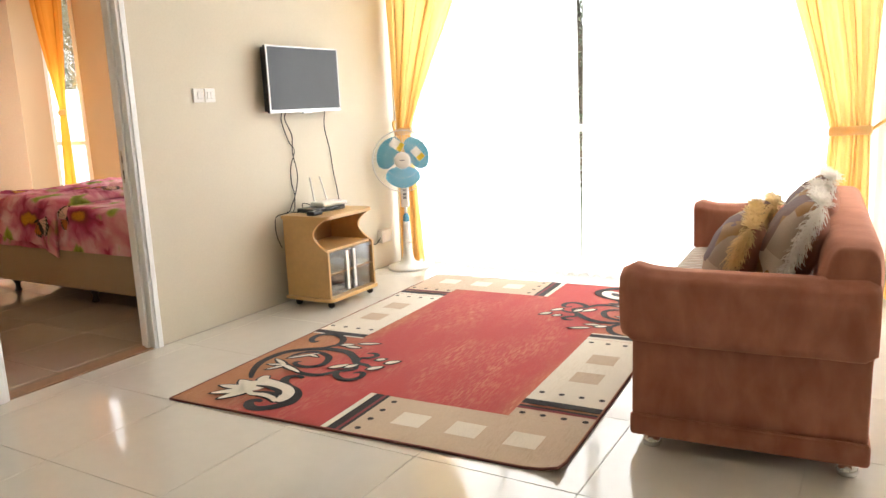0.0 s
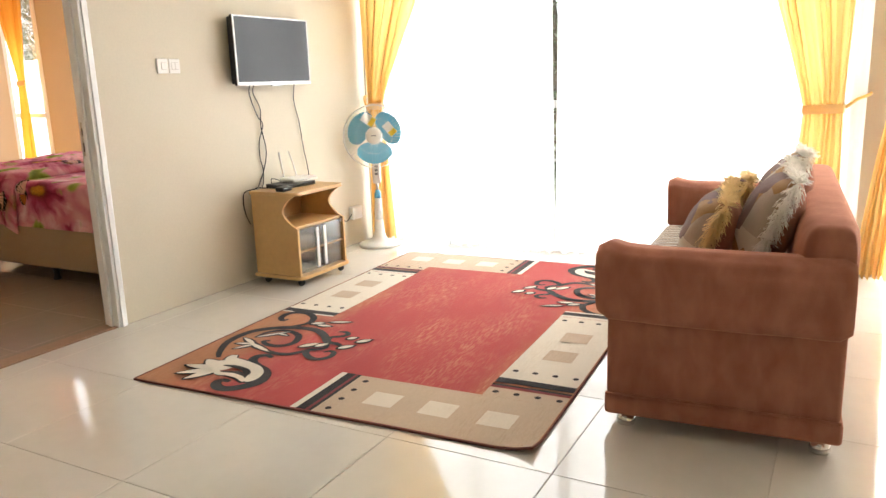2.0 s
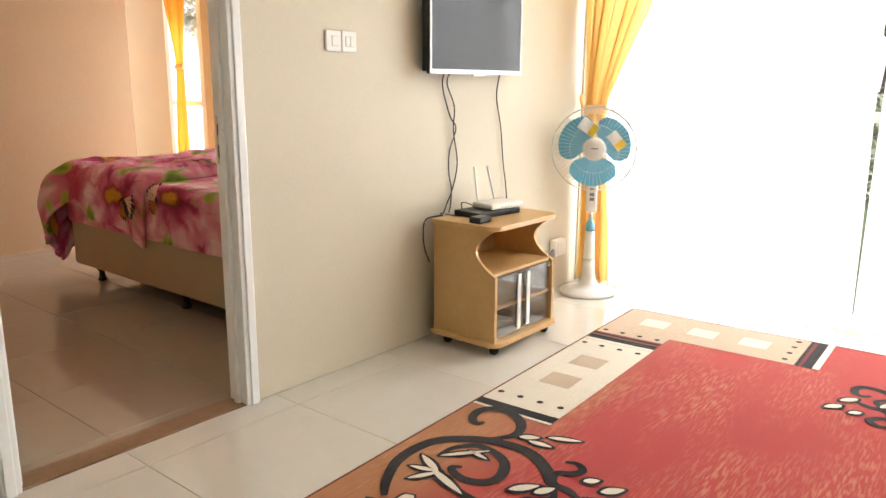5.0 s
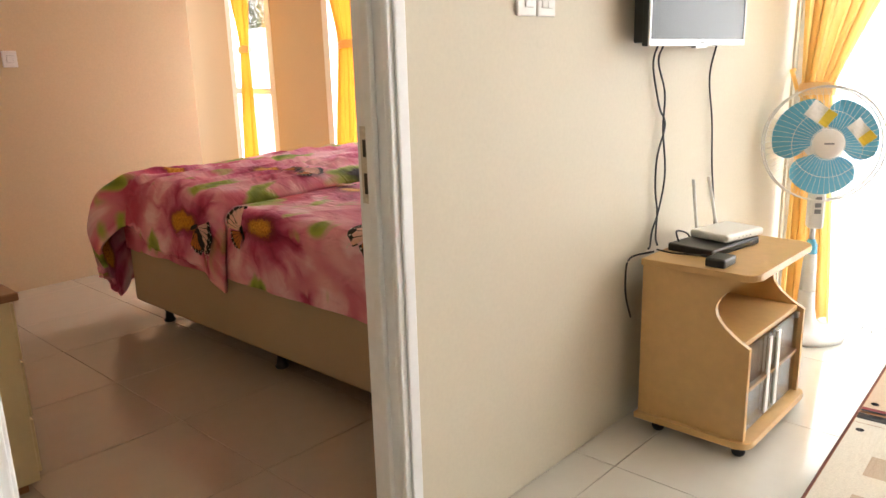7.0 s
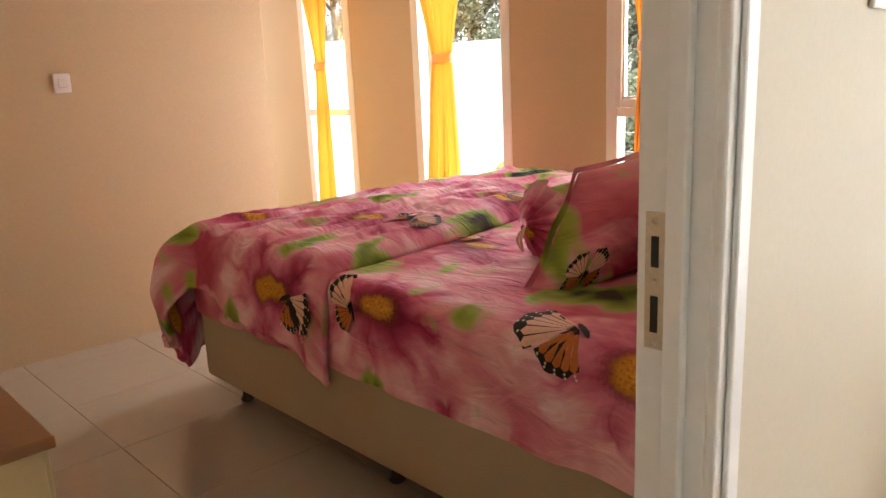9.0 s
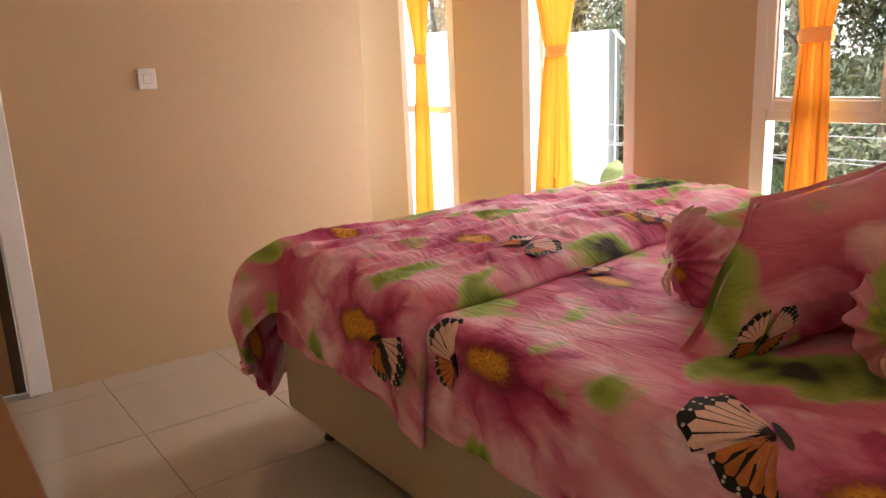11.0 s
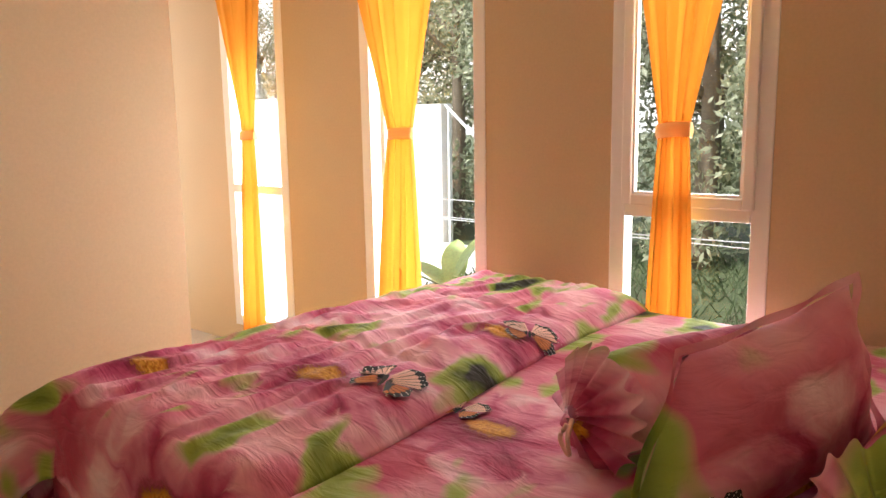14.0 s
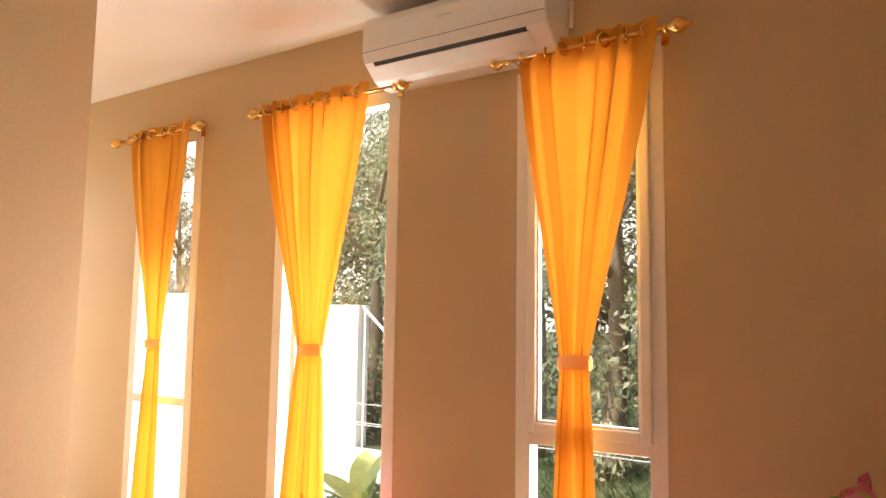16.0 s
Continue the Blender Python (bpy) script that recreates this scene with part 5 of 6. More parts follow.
    base = blend(span(heart, 0.088, 0.108, 1.0, 0.0), base, ramp(grain, (0.35, (0.50, 0.17, 0.015)), (0.65, (0.78, 0.40, 0.05))))
    l.new(base, b.inputs["Base Color"])
    mpw = n.new("ShaderNodeMapping")
    mpw.inputs["Scale"].default_value = (0.5, 1.2, 1)
    l.new(uv.outputs[0], mpw.inputs["Vector"])
    bp = n.new("ShaderNodeBump")
    bp.inputs["Strength"].default_value, bp.inputs["Distance"].default_value = 0.9, 0.016
    l.new(noise_of(mpw.outputs[0], 15, 4, 0.8).outputs["Fac"], bp.inputs["Height"])
    l.new(bp.outputs[0], b.inputs["Normal"])
    return m


def with_uv(bm, fn_uv, nu, nv):
    """UVs in metres for a sheet that grid() made."""
    lay = bm.loops.layers.uv.new("UVMap")
    bm.verts.index_update()
    for f in bm.faces:
        for lp in f.loops:
            i = lp.vert.index
            lp[lay].uv = fn_uv((i % (nu + 1)) / nu, (i // (nu + 1)) / nv)
    return bm


M_floral = floral_mat("pink_floral_cotton")
M_divan = mat("beige_divan_cloth", (0.46, 0.36, 0.24), 0.8, var=0.08, scale=4, fine=200, bump=0.15)
BX0, BX1, BY0, BY1, BZ = -5.27, -3.22, 3.45, 5.25, 0.655
bed = thing("bed", "double divan bed with a beige upholstered base on black feet", "bed", ((BX0 + BX1) / 2, (BY0 + BY1) / 2, 0))
part("base", put(soft_box(BX0, BX1, BY0, BY1, 0.105, 0.375, 0.02, 3), bed), M_divan, bed, smooth=True)
part("mattress", put(soft_box(BX0 + 0.01, BX1 - 0.01, BY0 + 0.01, BY1 - 0.01, 0.377, 0.635, 0.05, 4), bed), M_plastic, bed, smooth=True)
for cx in (BX0 + 0.12, (BX0 + BX1) / 2, BX1 - 0.12):
    for cy in (BY0 + 0.10, BY1 - 0.10):
        part("foot", lathe([(0.024, 0), (0.028, 0.008), (0.020, 0.02), (0.016, 0.05), (0.022, 0.06), (0.032, 0.085), (0.032, 0.106)], 16, (cx - bed.location.x, cy - bed.location.y, 0)), M_black, bed, "black plastic foot", True)


def over(d, r=0.05):
    """How far out and down a cloth goes once d metres of it hang over an edge."""
    q = min(d, r * 1.5708)
    return r * math.sin(q / r), r * (1 - math.cos(q / r)) + max(0.0, d - r * 1.5708)


SHD = 0.315


def sheet_at(a, b):
    """The fitted cover: a metres along the bed from its foot, b metres across from the near hem."""
    x = BX0 + 0.0 + a
    if b < SHD:
        o, dn = over(SHD - b)
        y, z = BY0 + 0.04 - o - 0.008 * sm(0.1, 0.3, SHD - b) * (1 + 0.9 * math.sin(17 * x + 1.5 * math.sin(9 * x))), BZ - dn
    else:
        c = b - SHD
        w = BY1 - BY0 - 0.08
        if c < w:
            y, z = BY0 + 0.04 + c, BZ
        else:
            o, dn = over(c - w)
            y, z = BY1 - 0.04 + o, BZ - dn
    z += 0.006 * noise.noise(Vector((x * 3, y * 3, 1))) + 0.004 * noise.noise(Vector((x * 9, y * 14, 4)))
    return Vector((x, y, z))


nu, nv, LB = 100, 110, BY1 - BY0 - 0.08 + 2 * SHD
bm = with_uv(grid(nu, nv, lambda u, v: sheet_at(2.06 * u, LB * v)), lambda u, v: (2.06 * u + 0.35, LB * v + 0.1), nu, nv)
sheet = thing("bed_sheet", "pink floral bed sheet with butterflies pulled over the mattress", "bed sheet", (0, 0, 0))
part("cloth", bm, M_floral, sheet, smooth=True)
DHG, DFT = 0.36, 0.55


def duvet_at(a, b):
    """The quilt: a metres from its upper hem towards the foot, b metres across from its near hem."""
    cy = BY0 + 0.05 + (b - DHG)
    hem = -4.375 - 0.115 * sm(0.0, 1.0, (b - DHG) / 1.3)
    top_len = hem - (BX0 + 0.10)
    da = max(0.0, a - top_len)
    db = max(0.0, DHG - b)
    dc = max(0.0, b - (DHG + BY1 - BY0 - 0.10))
    db *= 1 - 0.30 * sm(0.45, 0.75, a) * (1 - sm(0.85, 1.1, a))
    cq = (da / DFT) * (db / DHG)
    cc = 1 - 0.30 * cq ** 2
    da, db = da * cc, db * cc
    rr = math.sqrt(da * da + db * db + dc * dc)
    puff = 0.056 * (1 - math.exp(-a / 0.05))
    x, y, z = hem - min(a, top_len), min(max(cy, BY0 + 0.05), BY1 - 0.05), BZ + puff
    if rr > 0:
        k = da / rr
        o, dn = over(rr, 0.075 + 0.13 * k * k)
        x -= (o + 0.10 * rr) * k
        y -= (o + 0.02 * rr) * db / rr
        y += o * dc / rr
        z -= dn + 0.20 * min(cq, 0.55)
        c4 = 4 * (da * db / (rr * rr)) ** 2 * math.sin(math.pi * min(1.0, rr / 0.58))
        x -= 0.06 * c4
        y -= 0.07 * c4
        wv = sm(0.05, 0.32, rr)
        if db >= da:
            y -= 0.014 * wv * (1 + math.sin(15 * a + 2.2 * math.sin(6 * a)))
            z -= 0.020 * wv * math.sin(9 * a + 1.0)
        else:
            x -= 0.018 * wv * (1 + math.sin(14 * b))
    # soft quilting and folds across
    crown = sm(0, 0.25, a)
    z += crown * (0.014 * noise.noise(Vector((a * 5, b * 2.2, 2))) + 0.017 * noise.noise(Vector((a * 20, b * 6 + a * 4, 7))))
    z += crown * 0.015 * (1 - abs(noise.noise(Vector((a * 6 + b * 2.2, b * 2.0 - a * 1.0, 3))))) ** 6
    seam = min(abs(a - 0.28), abs(b - DHG - 0.62), abs(b - DHG - 1.25), abs(a - 0.75))
    z -= 0.014 * math.exp(-(seam / 0.018) ** 2) * crown * (1 if rr < 0.05 else 0)
    z += 0.012 * math.exp(-((a - 0.45) / 0.4) ** 2) * sm(0, 0.4, b - DHG)
    return Vector((x, y, max(z, 0.02)))


nu, nv, DLA, DLB = 170, 210, 0.90 + DFT, BY1 - BY0 - 0.04 + 2 * DHG
bm = with_uv(grid(nu, nv, lambda u, v: duvet_at(DLA * u, DLB * v)), lambda u, v: (12.2 - DLA * u, DLB * v + 0.4), nu, nv)
duvet = thing("duvet", "thick pink floral quilt folded down and hanging over the bed's foot", "duvet", (0, 0, 0))
dv = part("cloth", bm, M_floral, duvet, smooth=True)
so = dv.modifiers.new("thick", "SOLIDIFY")
so.thickness, so.offset = 0.022, 1


# ---------- butterflies printed on the bedding ----------
M_bblack = mat("printed_black", (0.012, 0.009, 0.009), 0.8, var=0.2, scale=30, fine=200)
M_borange = mat("printed_orange", (0.55, 0.17, 0.04), 0.8, var=0.25, scale=20, fine=150)
M_bpink = mat("printed_pale_pink", (0.80, 0.50, 0.40), 0.8, var=0.2, scale=20, fine=150)
M_bwhite = mat("printed_white", (0.75, 0.68, 0.62), 0.8)


def butterfly(at_fn, ca, cb, ang, size, parent, lift=0.0022, wings=(1, -1), flip=1):
    """A butterfly laid on a surface: black wings, coloured cells between the veins, white rim dots."""
    cs, sn = math.cos(radians(ang)), math.sin(radians(ang))

    def place(px, py, k):
        a, b = ca + size * (px * cs - py * sn), cb + size * (px * sn + py * cs)
        p = at_fn(a, b)
        nrm = (at_fn(a + 0.01, b) - at_fn(a - 0.01, b)).cross(at_fn(a, b + 0.01) - at_fn(a, b - 0.01)).normalized() * flip
        return p + nrm * (lift + 0.0009 * k)

    def fan_shape(material, pts, k, name):
        bm = bmesh.new()
        c = (sum(p[0] for p in pts) / len(pts), sum(p[1] for p in pts) / len(pts))
        inner = [bm.verts.new(place(c[0] + (p[0] - c[0]) * 0.5, c[1] + (p[1] - c[1]) * 0.5, k)) for p in pts]
        outer = [bm.verts.new(place(*p, k)) for p in pts]
        mid = bm.verts.new(place(*c, k))
        for i in range(len(pts)):
            j = (i + 1) % len(pts)
            bm.faces.new((inner[i], inner[j], outer[j], outer[i]))
            bm.faces.new((mid, inner[j], inner[i]))
        part(name, bm, material, parent, smooth=True)

    def wing(s, a0, a1, r, cell, n):
        pts = [(0.02, 0.03 * s)]
        m = 12
        for k in range(m + 1):
            t = k / m
            a = radians(a0 + (a1 - a0) * t)
            rr = r * (0.80 + 0.20 * math.sin(math.pi * (0.15 + 0.85 * t))) * (1 + 0.03 * math.cos(18 * t))
            pts.append((rr * math.cos(a), s * rr * math.sin(a)))
        fan_shape(M_bblack, pts, 0, "wing")
        for k in range(n):
            t0, t1 = (k + 0.07) / n, (k + 0.93) / n
            b0, b1 = radians(a0 + (a1 - a0) * t0), radians(a0 + (a1 - a0) * t1)
            q = []
            for ang_, rad in ((b0, 0.24), ((b0 + b1) / 2, 0.18), (b1, 0.24), (b1, 0.78), ((b0 + b1) / 2, 0.84), (b0, 0.78)):
                q.append((r * rad * math.cos(ang_), s * r * rad * math.sin(ang_)))
            fan_shape(cell, q, 1, "wing_cell")
            for rad in (0.88, 0.95):
                bb = (b0 + b1) / 2 + (0.02 if rad > 0.9 else 0)
                q = [(r * rad * math.cos(bb) + 0.013 * math.cos(6.28 * i / 6), s * (r * rad * math.sin(bb)) + 0.013 * math.sin(6.28 * i / 6)) for i in range(6)]
                fan_shape(M_bwhite, q, 1, "wing_spot")
    for s in wings:
        wing(s, 10, 75, 0.62, M_bpink, 6)
        wing(s, 80, 150, 0.45, M_borange, 5)
    fan_shape(M_bblack, [(0.16 * math.cos(6.28 * i / 10), 0.028 * math.sin(6.28 * i / 10)) for i in range(10)], 2, "butterfly_body")


bsheet = tagged(new("sheet_prints"), "", "")
bsheet.parent = sheet
bdu = new("quilt_prints")
bdu.parent = duvet
butterfly(sheet_at, 1.76, 0.325, 140, 0.28, bsheet, 0.0075, (1,))
butterfly(sheet_at, 1.02, 0.205, 100, 0.20, bsheet, 0.0075, (1,))
butterfly(sheet_at, 0.87, 0.85, 100, 0.13, bsheet, 0.0075)
butterfly(duvet_at, 0.195, 0.165, 145, 0.24, bdu, 0.0075, (1,), -1)
butterfly(duvet_at, 0.15, 0.79, 80, 0.19, bdu, 0.0075, flip=-1)
butterfly(duvet_at, 0.07, 1.40, 60, 0.17, bdu, 0.0075, flip=-1)


def slump(x, z, w, h):
    """A propped pillow sags: its free end spreads at the foot and draws in at the top."""
    return x + max(0.0, 0.5 - x / w) * (-0.11 + 0.30 * (z / h + 0.5)) * 0.95


def bed_pillow(name, label, at, yaw, lean, roll, w, h, th, seed):
    base = thing(name, label, "pillow", at, 0, "pillows on the bed")
    base.matrix_basis = Matrix.Translation(at) @ Matrix.Rotation(radians(yaw), 4, "Z") @ Matrix.Rotation(radians(lean), 4, "X") @ Matrix.Rotation(radians(roll), 4, "Y")
    bm = pillow_bm(w, h, th, 26, 0.016, seed, 0.7)
    for v in bm.verts:
        v.co.x = slump(v.co.x, v.co.z, w, h)
    lay = bm.loops.layers.uv.new("UVMap")
    for f in bm.faces:
        for lp in f.loops:
            lp[lay].uv = (lp.vert.co.x + seed * 0.37, lp.vert.co.z + seed * 0.21 + (0.5 if lp.vert.co.y > 0 else 0))
    part("cover", bm, M_floral, base, smooth=True)

    def hem(u, v):
        t = u * 4
        sd, f = int(min(t, 3.999)), (t - int(min(t, 3.999))) * 2 - 1
        px, pz = ((f, -1), (1, f), (-f, 1), (-1, -f))[sd]
        g = 1 + 0.09 * v
        hx, hz = px * w / 2 * g * (1 - 0.06 * (1 - pz * pz) * (abs(px) > 0.999)), pz * h / 2 * g
        return (slump(hx, hz, w, h), 0.008 * math.sin(u * 60 + v), pz * h / 2 * g * (1 - 0.06 * (1 - px * px) * (abs(pz) > 0.999)))
    bm = grid(120, 2, hem)
    lay = bm.loops.layers.uv.new("UVMap")
    for f in bm.faces:
        for lp in f.loops:
            lp[lay].uv = (lp.vert.co.x + seed * 0.37, lp.vert.co.z + seed * 0.21)
    part("flange", bm, M_floral, base, smooth=True)
    return base


def bolster(label, at, yaw, ln, r, seed):
    base = thing("bolster", label, "bolster pillow", at, yaw, "bolsters on the bed")

    def body(u, v):
        t = 6.28318 * u
        k = math.sin(math.pi * min(1, max(0, v))) ** 0.14
        rr = r * k * (1 + 0.03 * math.sin(4 * t + 6 * v))
        return (rr * math.cos(t), (v - 0.5) * ln, rr * math.sin(t))
    bm = grid(40, 40, body, True)
    lay = bm.loops.layers.uv.new("UVMap")
    for f in bm.faces:
        for lp in f.loops:
            c = lp.vert.co
            lp[lay].uv = (math.atan2(c.x, c.z) * r + seed, c.y + seed * 0.6)
    part("cover", bm, M_floral, base, smooth=True)

    def frill(u, v):
        t = 6.28318 * u
        rr = r * (0.16 + 0.92 * v)
        return (rr * math.cos(t) * (1 + 0.05 * math.sin(18 * t) * v), -ln / 2 - 0.012 + 0.028 * 0.5 * math.sin(15 * t + math.sin(3 * t)) * (0.3 + 0.7 * v) - 0.02 * (1 - v) + 0.04 * v, rr * math.sin(t) * (1 + 0.05 * math.sin(18 * t) * v))
    bm = grid(144, 6, frill, True)
    lay = bm.loops.layers.uv.new("UVMap")
    for f in bm.faces:
        for lp in f.loops:
            c = lp.vert.co
            lp[lay].uv = (math.atan2(c.x, c.z) * 0.05 + seed, math.hypot(c.x, c.z) + seed * 0.6 - ln / 2 - r)
    part("frill", bm, M_floral, base, "gathered drawstring end", True)
    bm = bmesh.new()
    tube(bm, spline([(0.0, -ln / 2 - 0.03, -0.01), (0.012, -ln / 2 - 0.05, -0.04), (0.004, -ln / 2 - 0.04, -0.08), (-0.012, -ln / 2 - 0.05, -0.05), (-0.004, -ln / 2 - 0.04, -0.02)], 6), 0.005, 6)
    part("drawstring", bm, M_bpink, base, smooth=True)
    return base


bolster("pink floral bolster with a gathered drawstring end", (-3.895, 4.285, BZ + 0.112), -22, 0.70, 0.115, 1.3)
bolster("pink floral bolster lying behind the pillow at the headboard end", (-3.43, 4.17, BZ + 0.112), -6, 0.72, 0.115, 2.1)
front_pillow = bed_pillow("pillow", "large pink floral pillow standing against the bolster", (-3.72, 4.00, 0.812), 66, -8, -11, 0.60, 0.315, 0.18, 2)
bed_pillow("pillow", "large pink floral pillow standing beside the other", (-3.52, 4.90, 0.84), 84, -8, 0, 0.62, 0.36, 0.19, 6)



def pillow_face(a, b):
    """The near face of the front pillow, in its own metres."""
    k = max(0.0, (1 - abs(2 * a / 0.60) ** 2.4) * (1 - abs(2 * b / 0.315) ** 2.4))
    return Vector((slump(a, b, 0.60, 0.315), -0.09 * k ** 0.7 - 0.012 * k ** 0.3, b))


bpl = new("pillow_prints")
bpl.parent = front_pillow
butterfly(pillow_face, -0.18, -0.095, 90, 0.105, bpl, 0.004)

# ---------- other bedroom things ----------
M_walnut = mat("brown_laminate_top", (0.24, 0.115, 0.045), 0.4, var=0.15, scale=2.5, fine=30, bump=0.01)
M_pale = mat("pale_yellow_laminate", (0.62, 0.52, 0.30), 0.45, var=0.05, scale=3, fine=40, bump=0.01)
ch = thing("chest", "low pale yellow chest with a brown top beside the doorway", "chest", (-4.74, 2.06, 0))
part("body", boxes([(0.015, 0.70, 0.0, 0.50, 0.03, 0.575)], 0.004), M_pale, ch)
part("top", boxes([(0.0, 0.715, 0.0, 0.52, 0.576, 0.60)], 0.004), M_walnut, ch, "brown wood-grain top")
part("plinth", boxes([(0.03, 0.68, 0.02, 0.47, 0.0, 0.03)]), M_walnut, ch)
for k in range(3):
    d = part("drawer", boxes([(0.03, 0.685, 0.50, 0.512, 0.05 + 0.175 * k, 0.215 + 0.175 * k)], 0.003), M_pale, ch)
    part("drawer_handle", boxes([(0.31, 0.41, 0.512, 0.525, 0.13 + 0.175 * k, 0.142 + 0.175 * k)], 0.003), M_steel, d)
M_door = mat("dark_brown_door", (0.075, 0.040, 0.024), 0.35, var=0.15, scale=3, fine=40, bump=0.01)
M_doorl = mat("light_brown_door_panel", (0.36, 0.21, 0.11), 0.4, var=0.12, scale=3, fine=40, bump=0.01)
bd = tagged(part("door_2", boxes([(XW - 0.14, XW + 0.006, 2.775, 2.86, 0, 2.1), (XW - 0.14, XW + 0.006, 2.04, 2.775, 2.04, 2.1)], 0.004), M_white), "white door frame round a brown bathroom door", "", "", "structure")
part("door_leaf", boxes([(XW - 0.09, XW - 0.05, 2.045, 2.755, 0.01, 2.035)], 0.003), M_doorl, bd, "light brown door")
part("door_edge", boxes([(XW - 0.052, XW - 0.042, 2.73, 2.772, 0.01, 2.035), (XW - 0.052, XW - 0.044, 2.66, 2.668, 0.05, 2.0)], 0.002), M_door, bd, "dark brown door edge")

ac = thing("air_conditioner", "white wall-mounted split air conditioner above the window", "air conditioner", (-4.965, YF, 2.5))
prof = [(0.0, 0.30), (-0.16, 0.30), (-0.195, 0.285), (-0.21, 0.25), (-0.212, 0.13), (-0.195, 0.085), (-0.12, 0.022), (-0.09, 0.006), (0.0, 0.0)]
bm = bmesh.new()
ra = [bm.verts.new((-0.455, y, z)) for y, z in prof]
rb = [bm.verts.new((0.455, y, z)) for y, z in prof]
bm.faces.new(ra)
bm.faces.new(rb[::-1])
for i in range(len(prof)):
    j = (i + 1) % len(prof)
    bm.faces.new((ra[j], ra[i], rb[i], rb[j]))
bmesh.ops.recalc_face_normals(bm, faces=bm.faces[:])
bmesh.ops.bevel(bm, geom=[e for e in bm.edges if abs(abs(e.verts[0].co.x) - 0.455) < 1e-4 and abs(e.verts[0].co.x - e.verts[1].co.x) < 1e-4], offset=0.010, segments=3, profile=0.5, affect="EDGES")
part("body", bm, M_plastic, ac)


def slat(x0, x1, s0, s1, lift):
    """A strip on the slanting lower front, from s0 to s1 down the slope."""
    a, b = Vector((0, -0.195, 0.085)), Vector((0, -0.12, 0.022))
    nrm = Vector((0, -0.643, -0.766))
    bm = bmesh.new()
    vs = []
    for x in (x0, x1):
        for s in (s0, s1):
            p = a + (b - a) * s
            vs += [bm.verts.new((x, *(p + nrm * lift).yz)), bm.verts.new((x, *(p - nrm * 0.002).yz))]
    for q in ((0, 2, 6, 4), (1, 5, 7, 3), (0, 4, 5, 1), (2, 3, 7, 6), (0, 1, 3, 2), (4, 6, 7, 5)):
        bm.faces.new([vs[i] for i in q])
    bmesh.ops.recalc_face_normals(bm, faces=bm.faces[:])
    return bm


part("outlet_slot", slat(-0.40, 0.36, 0.02, 0.22, 0.001), M_black, ac, "dark air outlet slot")
part("louvre", slat(-0.405, 0.37, 0.22, 0.95, 0.006), M_plastic, ac)
part("front_seam", boxes([(-0.455, 0.455, -0.2135, -0.2115, 0.128, 0.131)]), M_mark, ac)
part("maker_mark", boxes([(-0.05, 0.03, -0.2135, -0.2118, 0.205, 0.214)]), M_silver, ac)
part("sticker", boxes([(0.28, 0.34, -0.2135, -0.2118, 0.225, 0.270)]), M_blue, ac, "round efficiency sticker")
bm = bmesh.new()
tube(bm, [(-4.50, YF - 0.012, 2.62), (-4.495, YF - 0.012, 2.84)], 0.010, 8)
tagged(part("trunking_pipe", bm, M_plastic, smooth=True), "white pipe rising from the air conditioner", "pipe")

# ---------- outside ----------
def leaf_mat(name, col, col2):
    m, n, l, b = node_mat(name)
    geo, rp = n.new("ShaderNodeNewGeometry"), n.new("ShaderNodeValToRGB")
    rp.color_ramp.elements[0].color, rp.color_ramp.elements[1].color = (*col, 1), (*col2, 1)
    l.new(geo.outputs["Random Per Island"], rp.inputs[0])
    l.new(rp.outputs[0], b.inputs["Base Color"])
    b.inputs["Roughness"].default_value = 0.55
    tl, mx = n.new("ShaderNodeBsdfTranslucent"), n.new("ShaderNodeMixShader")
    l.new(rp.outputs[0], tl.inputs[0])
    mx.inputs[0].default_value = 0.45
    l.new(b.outputs[0], mx.inputs[1])
    l.new(tl.outputs[0], mx.inputs[2])
    l.new(mx.outputs[0], n["Material Output"].inputs[0])
    return m


M_leaf = leaf_mat("green_leaves", (0.17, 0.20, 0.10), (0.58, 0.60, 0.42))
M_leaf_d = leaf_mat("dark_leaves", (0.14, 0.165, 0.085), (0.50, 0.52, 0.36))
M_grass = leaf_mat("grass_blades", (0.06, 0.09, 0.035), (0.16, 0.20, 0.10))
M_bark = mat("grey_brown_bark", (0.20, 0.16, 0.11), 0.9, var=0.35, scale=6, fine=40, bump=0.6)
tagged(part("garden_wall", boxes([(-24.0, -10.55, 11.15, 11.40, -0.4, 1.70), (-24.0, -14.2, 11.16, 11.39, 1.70, 1.92)], 0.01), M_out_white), "sunlit white rendered garden wall", "wall")
rail = thing("handrail", "thin white handrail sloping down beside the garden wall", "handrail", (-10.5, 11.1, -0.38))
bm = bmesh.new()
tube(bm, [(0.0, 0.1, 2.06), (1.7, 0.1, 0.62)], 0.022, 8)
part("rail", bm, M_out_white, rail)
for k in (0.05, 0.85, 1.65):
    bm = bmesh.new()
    tube(bm, [(k, 0.1, 0.0), (k, 0.1, 2.04 - 0.847 * k)], 0.016, 6)
    part("post", bm, M_out_white, rail)


